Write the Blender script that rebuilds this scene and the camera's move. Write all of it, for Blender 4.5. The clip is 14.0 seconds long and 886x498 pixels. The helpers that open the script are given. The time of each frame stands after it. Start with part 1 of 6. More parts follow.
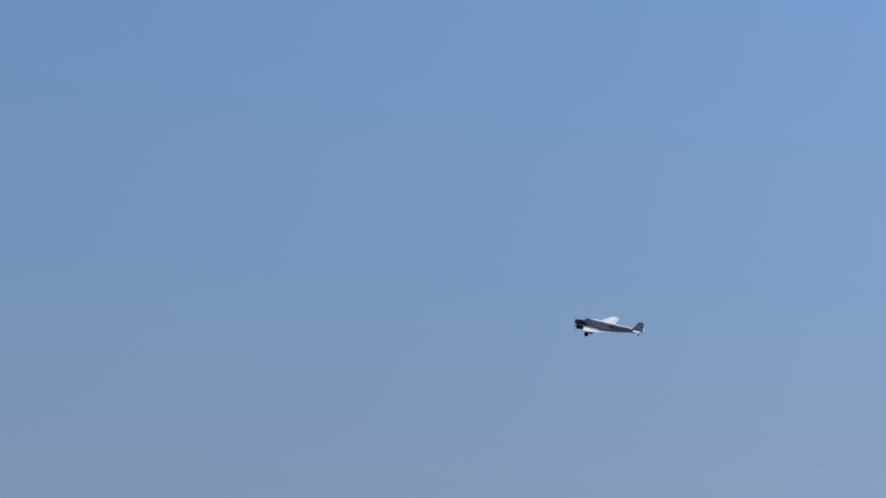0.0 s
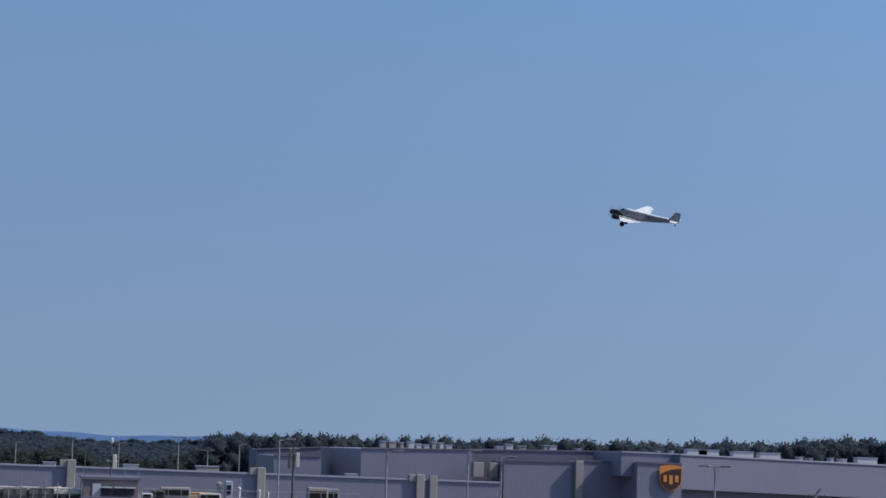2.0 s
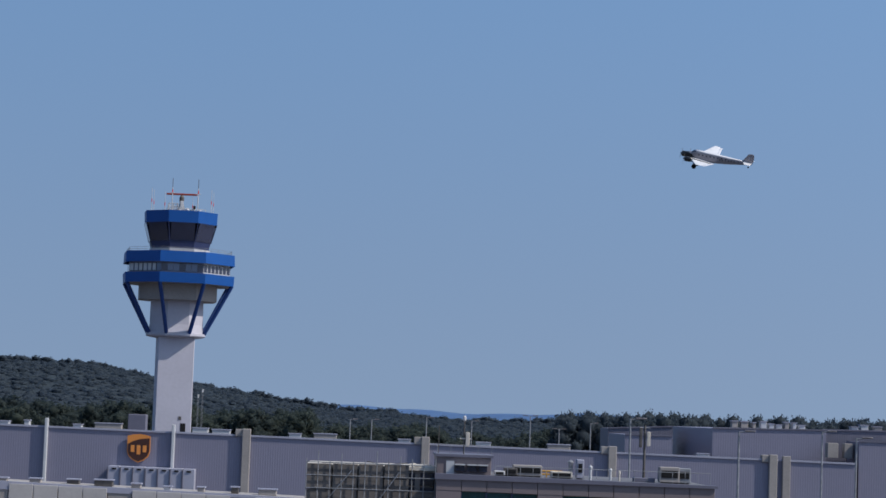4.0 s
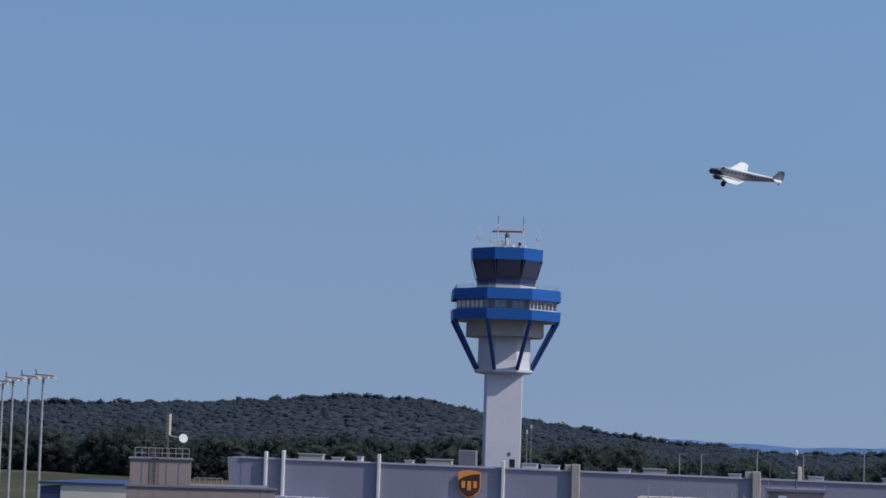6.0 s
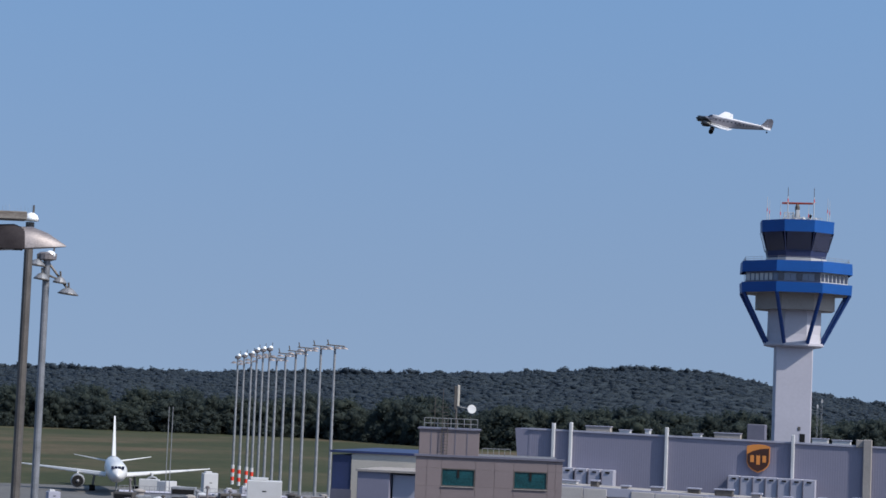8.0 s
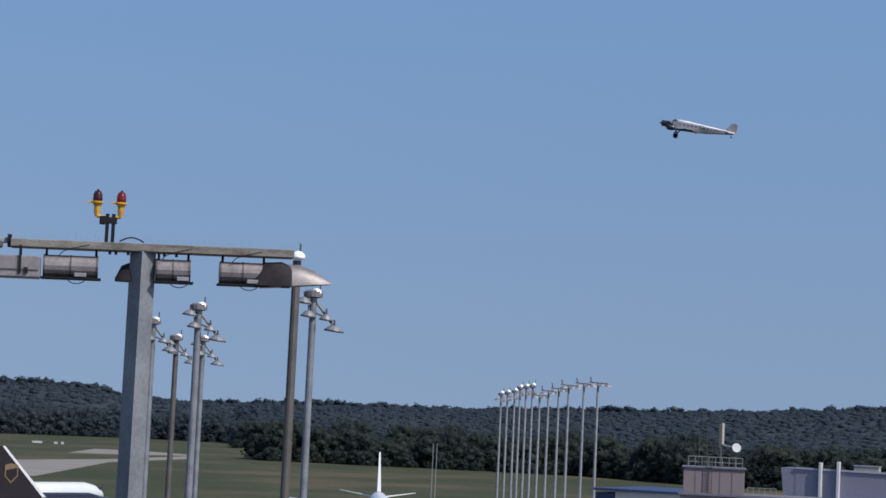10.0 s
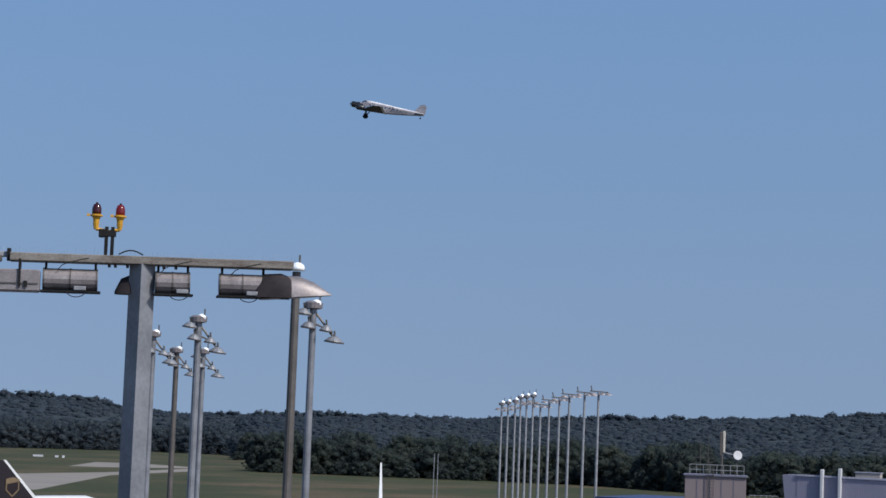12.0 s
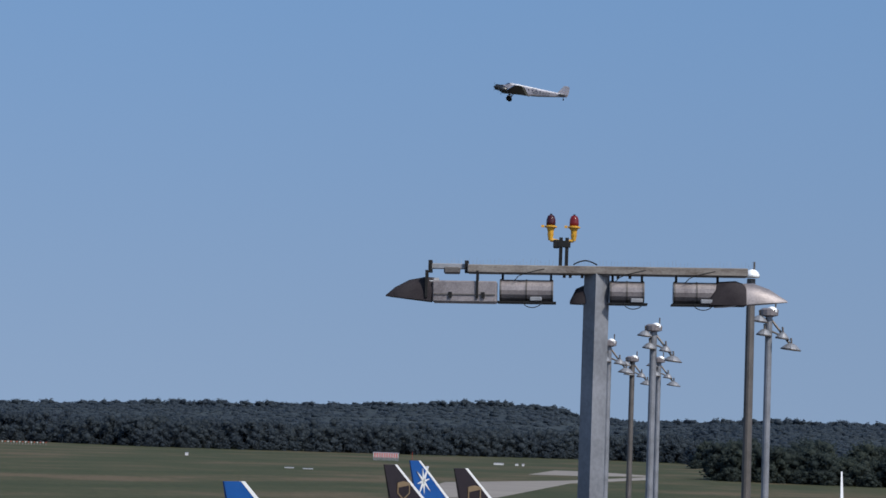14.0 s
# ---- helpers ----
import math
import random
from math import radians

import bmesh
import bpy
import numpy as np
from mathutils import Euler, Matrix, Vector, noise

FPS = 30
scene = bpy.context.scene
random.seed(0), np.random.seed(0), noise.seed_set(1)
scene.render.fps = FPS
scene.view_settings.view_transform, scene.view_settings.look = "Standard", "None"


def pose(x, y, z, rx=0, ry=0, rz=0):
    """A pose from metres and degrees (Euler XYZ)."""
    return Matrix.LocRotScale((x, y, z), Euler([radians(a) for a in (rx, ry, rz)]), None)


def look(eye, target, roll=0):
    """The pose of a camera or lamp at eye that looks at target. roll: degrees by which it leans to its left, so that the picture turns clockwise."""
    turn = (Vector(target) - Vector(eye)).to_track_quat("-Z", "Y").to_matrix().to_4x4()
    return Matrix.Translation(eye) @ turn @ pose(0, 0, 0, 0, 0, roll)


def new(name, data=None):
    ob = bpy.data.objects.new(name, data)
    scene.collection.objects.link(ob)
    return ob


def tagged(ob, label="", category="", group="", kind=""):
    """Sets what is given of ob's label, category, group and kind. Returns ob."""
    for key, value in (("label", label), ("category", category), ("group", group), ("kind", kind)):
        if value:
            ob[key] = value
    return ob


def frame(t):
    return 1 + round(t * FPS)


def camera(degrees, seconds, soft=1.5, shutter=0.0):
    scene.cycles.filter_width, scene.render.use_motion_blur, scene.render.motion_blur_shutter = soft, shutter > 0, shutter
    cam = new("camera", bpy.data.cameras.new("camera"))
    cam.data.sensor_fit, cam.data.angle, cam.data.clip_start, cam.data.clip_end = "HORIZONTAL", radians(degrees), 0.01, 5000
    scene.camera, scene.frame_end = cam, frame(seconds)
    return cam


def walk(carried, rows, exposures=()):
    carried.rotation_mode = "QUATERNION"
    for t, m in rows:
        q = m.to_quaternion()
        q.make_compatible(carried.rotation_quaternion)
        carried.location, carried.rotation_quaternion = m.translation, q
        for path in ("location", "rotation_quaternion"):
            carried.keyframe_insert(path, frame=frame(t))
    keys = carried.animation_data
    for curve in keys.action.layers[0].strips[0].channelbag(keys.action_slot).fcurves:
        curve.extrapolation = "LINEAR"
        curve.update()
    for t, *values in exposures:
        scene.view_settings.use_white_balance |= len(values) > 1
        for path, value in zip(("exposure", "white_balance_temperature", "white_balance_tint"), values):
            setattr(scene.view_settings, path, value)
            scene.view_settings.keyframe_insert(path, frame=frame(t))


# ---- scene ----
from math import atan, cos, pi, sin, tan

# ---- camera: a long lens panned by hand from a terrace, 22 m above the apron ----
EYE = 22.0
cam = camera(23.32, 14.0, soft=1.6)
# seconds, yaw to the left, pitch up, lean to the left (degrees)
PAN = [(0.0, -19.585, 7.35, 1.1), (0.3, -18.57, 7.02, 1.2), (0.6, -18.196, 6.392, 1.271), (0.7, -17.506, 5.802, 1.4),
       (0.8, -16.83, 5.2, 1.418), (1.0, -15.492, 4.814, 1.454), (1.5, -13.216, 4.948, 1.551), (2.0, -11.063, 5.306, 1.702),
       (2.5, -7.559, 5.629, 1.946), (2.7, -6.181, 5.702, 1.991), (4.8, -0.458, 3.848, 2.071), (5.0, 0.007, 4.157, 2.076),
       (5.5, 1.185, 4.634, 2.1), (5.6, 1.78, 4.72, 1.932), (5.7, 4.439, 4.697, 1.764), (6.0, 6.982, 5.084, 1.751),
       (6.2, 8.116, 5.158, 1.75), (6.5, 9.493, 5.397, 1.978), (7.0, 10.051, 5.024, 2.048), (7.2, 10.7, 4.9, 2.059),
       (7.5, 11.272, 3.53, 2.076), (7.7, 11.62, 3.62, 2.19), (8.0, 14.635, 4.07, 2.362), (8.2, 16.201, 4.176, 2.466),
       (8.5, 16.967, 4.884, 2.568), (9.0, 17.942, 5.021, 2.635), (9.2, 18.582, 4.819, 2.7), (11.3, 24.867, 5.238, 2.485),
       (11.5, 23.451, 5.24, 2.341), (12.0, 21.686, 5.022, 2.229), (12.2, 25.6, 4.68, 2.319), (12.3, 25.22, 5.08, 2.364),
       (12.4, 24.18, 5.64, 2.409), (12.5, 21.602, 6.029, 2.454), (12.6, 17.0, 6.15, 2.177), (12.7, 15.452, 6.348, 1.9),
       (12.8, 17.25, 6.2, 1.905), (12.9, 18.6, 5.95, 1.911), (13.0, 20.462, 5.899, 1.916), (13.1, 21.5, 5.84, 1.972),
       (13.2, 23.111, 5.772, 2.029), (13.3, 24.72, 5.66, 2.038), (13.5, 30.14, 5.459, 2.055), (13.6, 32.5, 5.39, 2.102),
       (13.7, 34.259, 5.326, 2.148), (13.8, 34.35, 5.15, 2.139), (14.0, 33.787, 4.791, 2.121)]
walk(cam, [(t, pose(0, 0, EYE, 90 + p, 0, y) @ pose(0, 0, 0, 0, 0, r)) for t, y, p, r in PAN],
     exposures=[(0.0, -0.06, 6380, 9), (2.5, 0.05, 6430, 9), (5.0, 0.07, 6560, 9), (7.0, 0.12, 6560, 9), (7.5, 0.22, 6560, 9), (8.0, 0.26, 6560, 9), (8.5, 0.26, 6560, 9), (9.2, 0.18, 6560, 9), (14.0, 0.13, 6560, 9)])

# ---- daylight ----
SUN_AZ, SUN_EL = 107.0, 46.0            # degrees clockwise from straight ahead (+y), and above the horizon
world = bpy.data.worlds.new("sky")
scene.world = world
world.use_nodes = True
wn = world.node_tree
sky = wn.nodes.new("ShaderNodeTexSky")
sky.sky_type = "NISHITA"
sky.sun_disc = False
sky.sun_elevation, sky.sun_rotation = radians(SUN_EL), radians(SUN_AZ)
sky.altitude, sky.air_density, sky.dust_density, sky.ozone_density = 0.0, 1.0, 1.0, 1.6
lift = wn.nodes.new("ShaderNodeVectorMath")
lift.operation = "MULTIPLY_ADD"             # a clear, dry day: the horizon stays blue
lift.inputs[1].default_value, lift.inputs[2].default_value = (1, 1, 0.48), (0, 0, 0.33)
wn.links.new(wn.nodes.new("ShaderNodeTexCoord").outputs["Generated"], lift.inputs[0])
wn.links.new(lift.outputs[0], sky.inputs[0])
# summer haze low over the land: paler and greyer at the horizon, a purer blue above
split, haze, tint = wn.nodes.new("ShaderNodeSeparateXYZ"), wn.nodes.new("ShaderNodeMapRange"), wn.nodes.new("ShaderNodeMix")
wn.links.new(wn.nodes["Texture Coordinate"].outputs["Generated"], split.inputs[0])
wn.links.new(split.outputs[2], haze.inputs[0])
haze.interpolation_type = "SMOOTHSTEP"
haze.inputs[1].default_value, haze.inputs[2].default_value = -0.05, 0.30
tint.data_type = "RGBA"
tint.inputs[6].default_value, tint.inputs[7].default_value = (1.05, 0.93, 0.85, 1), (0.92, 1.08, 1.15, 1)
wn.links.new(haze.outputs[0], tint.inputs[0])
air = wn.nodes.new("ShaderNodeMix")
air.data_type, air.blend_type = "RGBA", "MULTIPLY"
air.inputs[0].default_value = 1.0
wn.links.new(sky.outputs[0], air.inputs[6])
wn.links.new(tint.outputs[2], air.inputs[7])
wn.links.new(air.outputs[2], wn.nodes["Background"].inputs[0])
wn.nodes["Background"].inputs[1].default_value = 0.137
sun = new("sun", bpy.data.lights.new("sun", "SUN"))
sun.data.energy, sun.data.angle, sun.data.color = 4.3, radians(0.53), (1.0, 0.95, 0.88)
se, sa = radians(SUN_EL), radians(SUN_AZ)
sun.matrix_world = look((0, 0, 300), (-300 * cos(se) * sin(sa), -300 * cos(se) * cos(sa), 300 - 300 * sin(se)))


# ---- materials ----
def material(name, low, high, scale=1.0, rough=0.6, metal=0.0, bump=0.0, fine=12.0, stretch=(1, 1, 1), glow=None, spec=0.5, per_piece=0.0):
    """A surface that wanders between two colours at two scales, with a fine relief."""
    m = bpy.data.materials.new(name)
    m.use_nodes = True
    n, l = m.node_tree.nodes, m.node_tree.links
    b = n["Principled BSDF"]
    co, mp = n.new("ShaderNodeTexCoord"), n.new("ShaderNodeMapping")
    mp.inputs["Scale"].default_value = stretch
    l.new(co.outputs["Object"], mp.inputs[0])
    big, small, mix, ramp = n.new("ShaderNodeTexNoise"), n.new("ShaderNodeTexNoise"), n.new("ShaderNodeMath"), n.new("ShaderNodeMix")
    for t, s, d in ((big, scale, 3), (small, scale * fine, 4)):
        l.new(mp.outputs[0], t.inputs["Vector"])
        t.inputs["Scale"].default_value, t.inputs["Detail"].default_value = s, d
    mix.operation = "MULTIPLY_ADD"
    mix.inputs[1].default_value = 0.6
    half = n.new("ShaderNodeMath")
    half.operation = "MULTIPLY"
    half.inputs[1].default_value = 0.4
    l.new(small.outputs[0], half.inputs[0])
    l.new(big.outputs[0], mix.inputs[0])
    l.new(half.outputs[0], mix.inputs[2])
    spread = n.new("ShaderNodeMapRange")
    spread.inputs[1].default_value, spread.inputs[2].default_value = 0.32, 0.68
    l.new(mix.outputs[0], spread.inputs[0])
    factor = spread.outputs[0]
    if per_piece:
        info, add = n.new("ShaderNodeObjectInfo"), n.new("ShaderNodeMath")
        add.operation, add.use_clamp = "MULTIPLY_ADD", True
        add.inputs[1].default_value = per_piece
        l.new(info.outputs["Random"], add.inputs[0])
        l.new(factor, add.inputs[2])
        factor = add.outputs[0]
    ramp.data_type = "RGBA"
    ramp.inputs[6].default_value, ramp.inputs[7].default_value = (*low, 1), (*high, 1)
    l.new(factor, ramp.inputs[0])
    l.new(ramp.outputs[2], b.inputs["Base Color"])
    b.inputs["Roughness"].default_value, b.inputs["Metallic"].default_value = rough, metal
    b.inputs["Specular IOR Level"].default_value = spec
    if bump:
        bn = n.new("ShaderNodeBump")
        bn.inputs["Strength"].default_value, bn.inputs["Distance"].default_value = 0.6, bump
        l.new(small.outputs[0], bn.inputs["Height"])
        l.new(bn.outputs[0], b.inputs["Normal"])
    if glow:
        b.inputs["Emission Color"].default_value, b.inputs["Emission Strength"].default_value = (*glow[0], 1), glow[1]
    return m


def around(c, d):
    return tuple(max(v * (1 - d), 0) for v in c), tuple(v * (1 + d) for v in c)


def plain(name, c, d=0.12, **k):
    return material(name, *around(c, d), **k)


M = {
    "cladding": plain("ribbed_cladding", (0.175, 0.169, 0.230), 0.05, scale=0.08, rough=0.5, fine=30),
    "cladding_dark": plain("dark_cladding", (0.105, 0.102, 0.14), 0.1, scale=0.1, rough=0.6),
    "roofing": plain("roofing_felt", (0.10, 0.10, 0.115), 0.2, scale=0.2, rough=0.9),
    # the sky's reflection is put into this glass as a pale blue
    "concrete": plain("weathered_concrete", (0.26, 0.235, 0.225), 0.14, scale=0.25, rough=0.85, bump=0.02),
    "panel": plain("grey_panel", (0.36, 0.335, 0.33), 0.10, scale=0.3, rough=0.75, per_piece=0.5),
    "pink": plain("rosy_panel", (0.150, 0.120, 0.127), 0.08, scale=0.3, rough=0.7, per_piece=0.4),
    "tower_white": plain("tower_render", (0.38, 0.37, 0.43), 0.07, scale=0.15, rough=0.7),
    "blue": plain("blue_sheet", (0.005, 0.062, 0.25), 0.08, scale=0.4, rough=0.45, spec=0.25),
    "blue_deep": plain("blue_steel", (0.008, 0.036, 0.15), 0.12, scale=0.6, rough=0.45, spec=0.3),
    "glass_dark": plain("smoked_glass", (0.018, 0.022, 0.048), 0.2, scale=0.5, rough=0.08, spec=0.7),
    "glass_green": plain("green_glass", (0.008, 0.052, 0.066), 0.6, scale=0.6, rough=0.08, spec=0.7),
    "glass_sky": plain("sky_reflection_glass", (0.10, 0.13, 0.20), 0.3, scale=0.5, rough=0.1, spec=0.7),
    "white": plain("white_paint", (0.43, 0.43, 0.45), 0.06, scale=0.8, rough=0.45),
    "lilac": plain("pale_sheet", (0.29, 0.29, 0.36), 0.06, scale=0.5, rough=0.5),
    "cream": plain("cream_render", (0.44, 0.40, 0.355), 0.08, scale=0.3, rough=0.8),
    "navy": plain("navy_sheet", (0.02, 0.03, 0.09), 0.2, scale=0.4, rough=0.5),
    "steel": plain("galvanised_steel", (0.20, 0.205, 0.225), 0.28, scale=1.6, rough=0.55, metal=0.12, bump=0.004, fine=9),
    "mast_steel": plain("aged_zinc_coating", (0.155, 0.16, 0.18), 0.30, scale=1.6, rough=0.5, metal=0.2, bump=0.004, fine=9),
    "steel_dark": plain("weathered_steel", (0.09, 0.08, 0.076), 0.25, scale=2.0, rough=0.6, metal=0.4, fine=8),
    "timber": material("stained_beam", (0.055, 0.038, 0.03), (0.24, 0.22, 0.205), scale=2.2, rough=0.7, metal=0.2, stretch=(1, 1, 3), bump=0.004),
    "lamp_case": material("lamp_casing", (0.11, 0.095, 0.10), (0.27, 0.24, 0.245), scale=3.0, rough=0.5, metal=0.4, bump=0.003),
    "hood": material("dull_dark_hood", (0.016, 0.013, 0.016), (0.036, 0.031, 0.034), scale=3.0, rough=0.8, metal=0.0, bump=0.003, spec=0.1),
    "chrome": plain("bright_metal", (0.88, 0.88, 0.88), 0.03, scale=2, rough=0.16, metal=0.25),
    "black": plain("black_rubber", (0.012, 0.012, 0.013), 0.3, scale=4, rough=0.8, spec=0.15),
    "red_glass": plain("red_lens", (0.035, 0.003, 0.004), 0.3, scale=6, rough=0.12),
    "red_lit": plain("lit_red_lens", (0.07, 0.003, 0.003), 0.2, scale=6, rough=0.15, glow=((1.0, 0.03, 0.02), 0.05)),
    "yellow": plain("yellow_paint", (0.46, 0.24, 0.02), 0.25, scale=5, rough=0.45),
    "red": plain("red_paint", (0.60, 0.04, 0.02), 0.1, scale=2, rough=0.5),
    "orange": plain("orange_paint", (0.26, 0.035, 0.02), 0.1, scale=2, rough=0.5),
    "gold": plain("gold_enamel", (0.58, 0.21, 0.045), 0.06, scale=1, rough=0.4),
    "worn_gold": plain("dull_gold_paint", (0.13, 0.09, 0.05), 0.2, scale=1, rough=0.5),
    "brown": plain("brown_enamel", (0.045, 0.014, 0.008), 0.15, scale=1, rough=0.4),
    "brown_tail": plain("brown_gloss", (0.014, 0.009, 0.010), 0.15, scale=0.6, rough=0.25),
    "blue_tail": plain("blue_gloss", (0.006, 0.050, 0.19), 0.1, scale=0.6, rough=0.25),
    "jet_white": plain("aircraft_white", (0.52, 0.52, 0.53), 0.03, scale=0.5, rough=0.25),
    # one silver skin: shade put into the fuselage colour, sunlight into the wings
    "alu": material("shaded_corrugated_aluminium", (0.24, 0.225, 0.255), (0.33, 0.315, 0.34), scale=0.8, rough=0.48, metal=0.6, fine=6),
    "alu_wing": material("sunlit_silver_sheet", (0.54, 0.53, 0.55), (0.64, 0.63, 0.65), scale=0.8, rough=0.5, metal=0.2, fine=6),
    # dark sheet for wing undersides, shade put into its colour
    "underside_shade": plain("underside_shade_sheet", (0.055, 0.046, 0.056), 0.25, scale=0.8, rough=0.6, metal=0.2, spec=0.2),
    "worn_mark": plain("faded_marking", (0.10, 0.10, 0.12), 0.2, scale=1, rough=0.5),
    "plane_black": plain("black_gloss", (0.012, 0.012, 0.014), 0.2, scale=1, rough=0.3),
    "grass": None, "foliage": None,
    "tarmac": plain("apron_tarmac", (0.085, 0.082, 0.083), 0.22, scale=0.05, rough=0.9, fine=20),
    "concrete_pale": plain("taxiway_concrete", (0.165, 0.145, 0.13), 0.15, scale=0.03, rough=0.9, fine=25),
    "scaffold_net": material("scaffold_boards", (0.075, 0.064, 0.06), (0.17, 0.15, 0.14), scale=0.8, rough=0.9, stretch=(0.4, 1, 3)),
}


def grass_material():
    m = bpy.data.materials.new("mown_grass")
    m.use_nodes = True
    n, l = m.node_tree.nodes, m.node_tree.links
    co, mp = n.new("ShaderNodeTexCoord"), n.new("ShaderNodeMapping")
    mp.inputs["Scale"].default_value, mp.inputs["Rotation"].default_value = (0.9, 0.6, 1), (0, 0, radians(8))
    l.new(co.outputs["Object"], mp.inputs[0])
    big, small = n.new("ShaderNodeTexNoise"), n.new("ShaderNodeTexNoise")
    big.inputs["Scale"].default_value, big.inputs["Detail"].default_value, big.inputs["Roughness"].default_value = 0.016, 6, 0.62
    small.inputs["Scale"].default_value, small.inputs["Detail"].default_value = 0.35, 5
    l.new(mp.outputs[0], big.inputs["Vector"])
    l.new(co.outputs["Object"], small.inputs["Vector"])
    r = n.new("ShaderNodeValToRGB")
    e = r.color_ramp.elements
    e[0].position, e[0].color = 0.40, (0.034, 0.040, 0.021, 1)
    e[1].position, e[1].color = 0.64, (0.082, 0.064, 0.042, 1)
    mid = e.new(0.52)
    mid.color = (0.047, 0.048, 0.027, 1)
    l.new(big.outputs[0], r.inputs[0])
    mul = n.new("ShaderNodeMix")
    mul.data_type, mul.blend_type = "RGBA", "OVERLAY"
    mul.inputs[0].default_value = 0.55
    l.new(r.outputs[0], mul.inputs[6])
    l.new(small.outputs[0], mul.inputs[7])
    l.new(mul.outputs[2], n["Principled BSDF"].inputs["Base Color"])
    n["Principled BSDF"].inputs["Roughness"].default_value = 0.95
    n["Principled BSDF"].inputs["Specular IOR Level"].default_value = 0.1
    return m


def foliage_material(name, low, high, thin_share=0.7):
    """Leaves whose green differs from clump to clump and, at a larger scale, from tree to tree."""
    m = bpy.data.materials.new(name)
    m.use_nodes = True
    n, l = m.node_tree.nodes, m.node_tree.links
    geo, co, t, r, mx = n.new("ShaderNodeNewGeometry"), n.new("ShaderNodeTexCoord"), n.new("ShaderNodeTexNoise"), n.new("ShaderNodeMix"), n.new("ShaderNodeMath")
    t.inputs["Scale"].default_value, t.inputs["Detail"].default_value, t.inputs["Roughness"].default_value = 0.022, 4, 0.62
    l.new(co.outputs["Object"], t.inputs["Vector"])
    mx.operation = "MULTIPLY_ADD"
    mx.inputs[1].default_value = 0.14
    l.new(geo.outputs["Random Per Island"], mx.inputs[0])
    l.new(t.outputs[0], mx.inputs[2])
    s = n.new("ShaderNodeMapRange")
    s.inputs[1].default_value, s.inputs[2].default_value = 0.36, 0.76
    l.new(mx.outputs[0], s.inputs[0])
    r.data_type = "RGBA"
    r.inputs[6].default_value, r.inputs[7].default_value = (*low, 1), (*high, 1)
    l.new(s.outputs[0], r.inputs[0])
    l.new(r.outputs[2], n["Principled BSDF"].inputs["Base Color"])
    thin, mix = n.new("ShaderNodeBsdfTranslucent"), n.new("ShaderNodeMixShader")
    l.new(r.outputs[2], thin.inputs["Color"])
    mix.inputs[0].default_value = thin_share
    l.new(n["Principled BSDF"].outputs[0], mix.inputs[1])
    l.new(thin.outputs[0], mix.inputs[2])
    l.new(mix.outputs[0], n["Material Output"].inputs["Surface"])
    n["Principled BSDF"].inputs["Roughness"].default_value = 0.85
    n["Principled BSDF"].inputs["Specular IOR Level"].default_value = 0.15
    return m


M["grass"] = grass_material()
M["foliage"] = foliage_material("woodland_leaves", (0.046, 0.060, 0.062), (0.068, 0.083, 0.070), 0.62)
# distance haze is put into these leaf colours as extra blue
M["foliage_belt"] = foliage_material("hazed_belt_leaves", (0.060, 0.077, 0.098), (0.075, 0.093, 0.108), 0.64)
M["foliage_far"] = foliage_material("hazed_hill_woodland", (0.056, 0.075, 0.103), (0.070, 0.090, 0.110), 0.62)
# pale blue of far haze as the ridge's own colour
M["hill_blue"] = foliage_material("hazed_ridge", (0.33, 0.47, 0.70), (0.37, 0.52, 0.75))


# ---- mesh helpers ----
def az(a, d):
    """Plan place at a degrees to the left of straight ahead, d metres from the terrace."""
    return -d * sin(radians(a)), d * cos(radians(a))


def on(a, y):
    """x on the line at depth y, a degrees to the left."""
    return -y * tan(radians(a))


def up(el, d):
    return EYE + d * tan(radians(el))


def box(bm, x0, x1, y0, y1, z0, z1, m=None):
    v = [bm.verts.new((m or Matrix()) @ Vector(p)) for p in ((x0, y0, z0), (x1, y0, z0), (x1, y1, z0), (x0, y1, z0), (x0, y0, z1), (x1, y0, z1), (x1, y1, z1), (x0, y1, z1))]
    for f in ((3, 2, 1, 0), (4, 5, 6, 7), (0, 1, 5, 4), (1, 2, 6, 5), (2, 3, 7, 6), (3, 0, 4, 7)):
        bm.faces.new([v[i] for i in f])
    return bm


def boxed(*a, bevel=0.0):
    bm = box(bmesh.new(), *a)
    if bevel:
        bmesh.ops.bevel(bm, geom=bm.edges[:], offset=bevel, segments=1, affect="EDGES")
    return bm


def tube(bm, a, b, r0, r1=None, n=8, caps=True, turn=0.0):
    """A round bar from a to b."""
    a, b = Vector(a), Vector(b)
    r1 = r0 if r1 is None else r1
    q = (b - a).to_track_quat("Z", "Y")
    rings = []
    for p, r in ((a, r0), (b, r1)):
        rings.append([bm.verts.new(p + q @ Vector((r * cos(2 * pi * k / n + turn), r * sin(2 * pi * k / n + turn), 0))) for k in range(n)])
    for k in range(n):
        bm.faces.new((rings[0][k], rings[0][(k + 1) % n], rings[1][(k + 1) % n], rings[1][k]))
    if caps:
        bm.faces.new(rings[0][::-1])
        bm.faces.new(rings[1])
    return bm


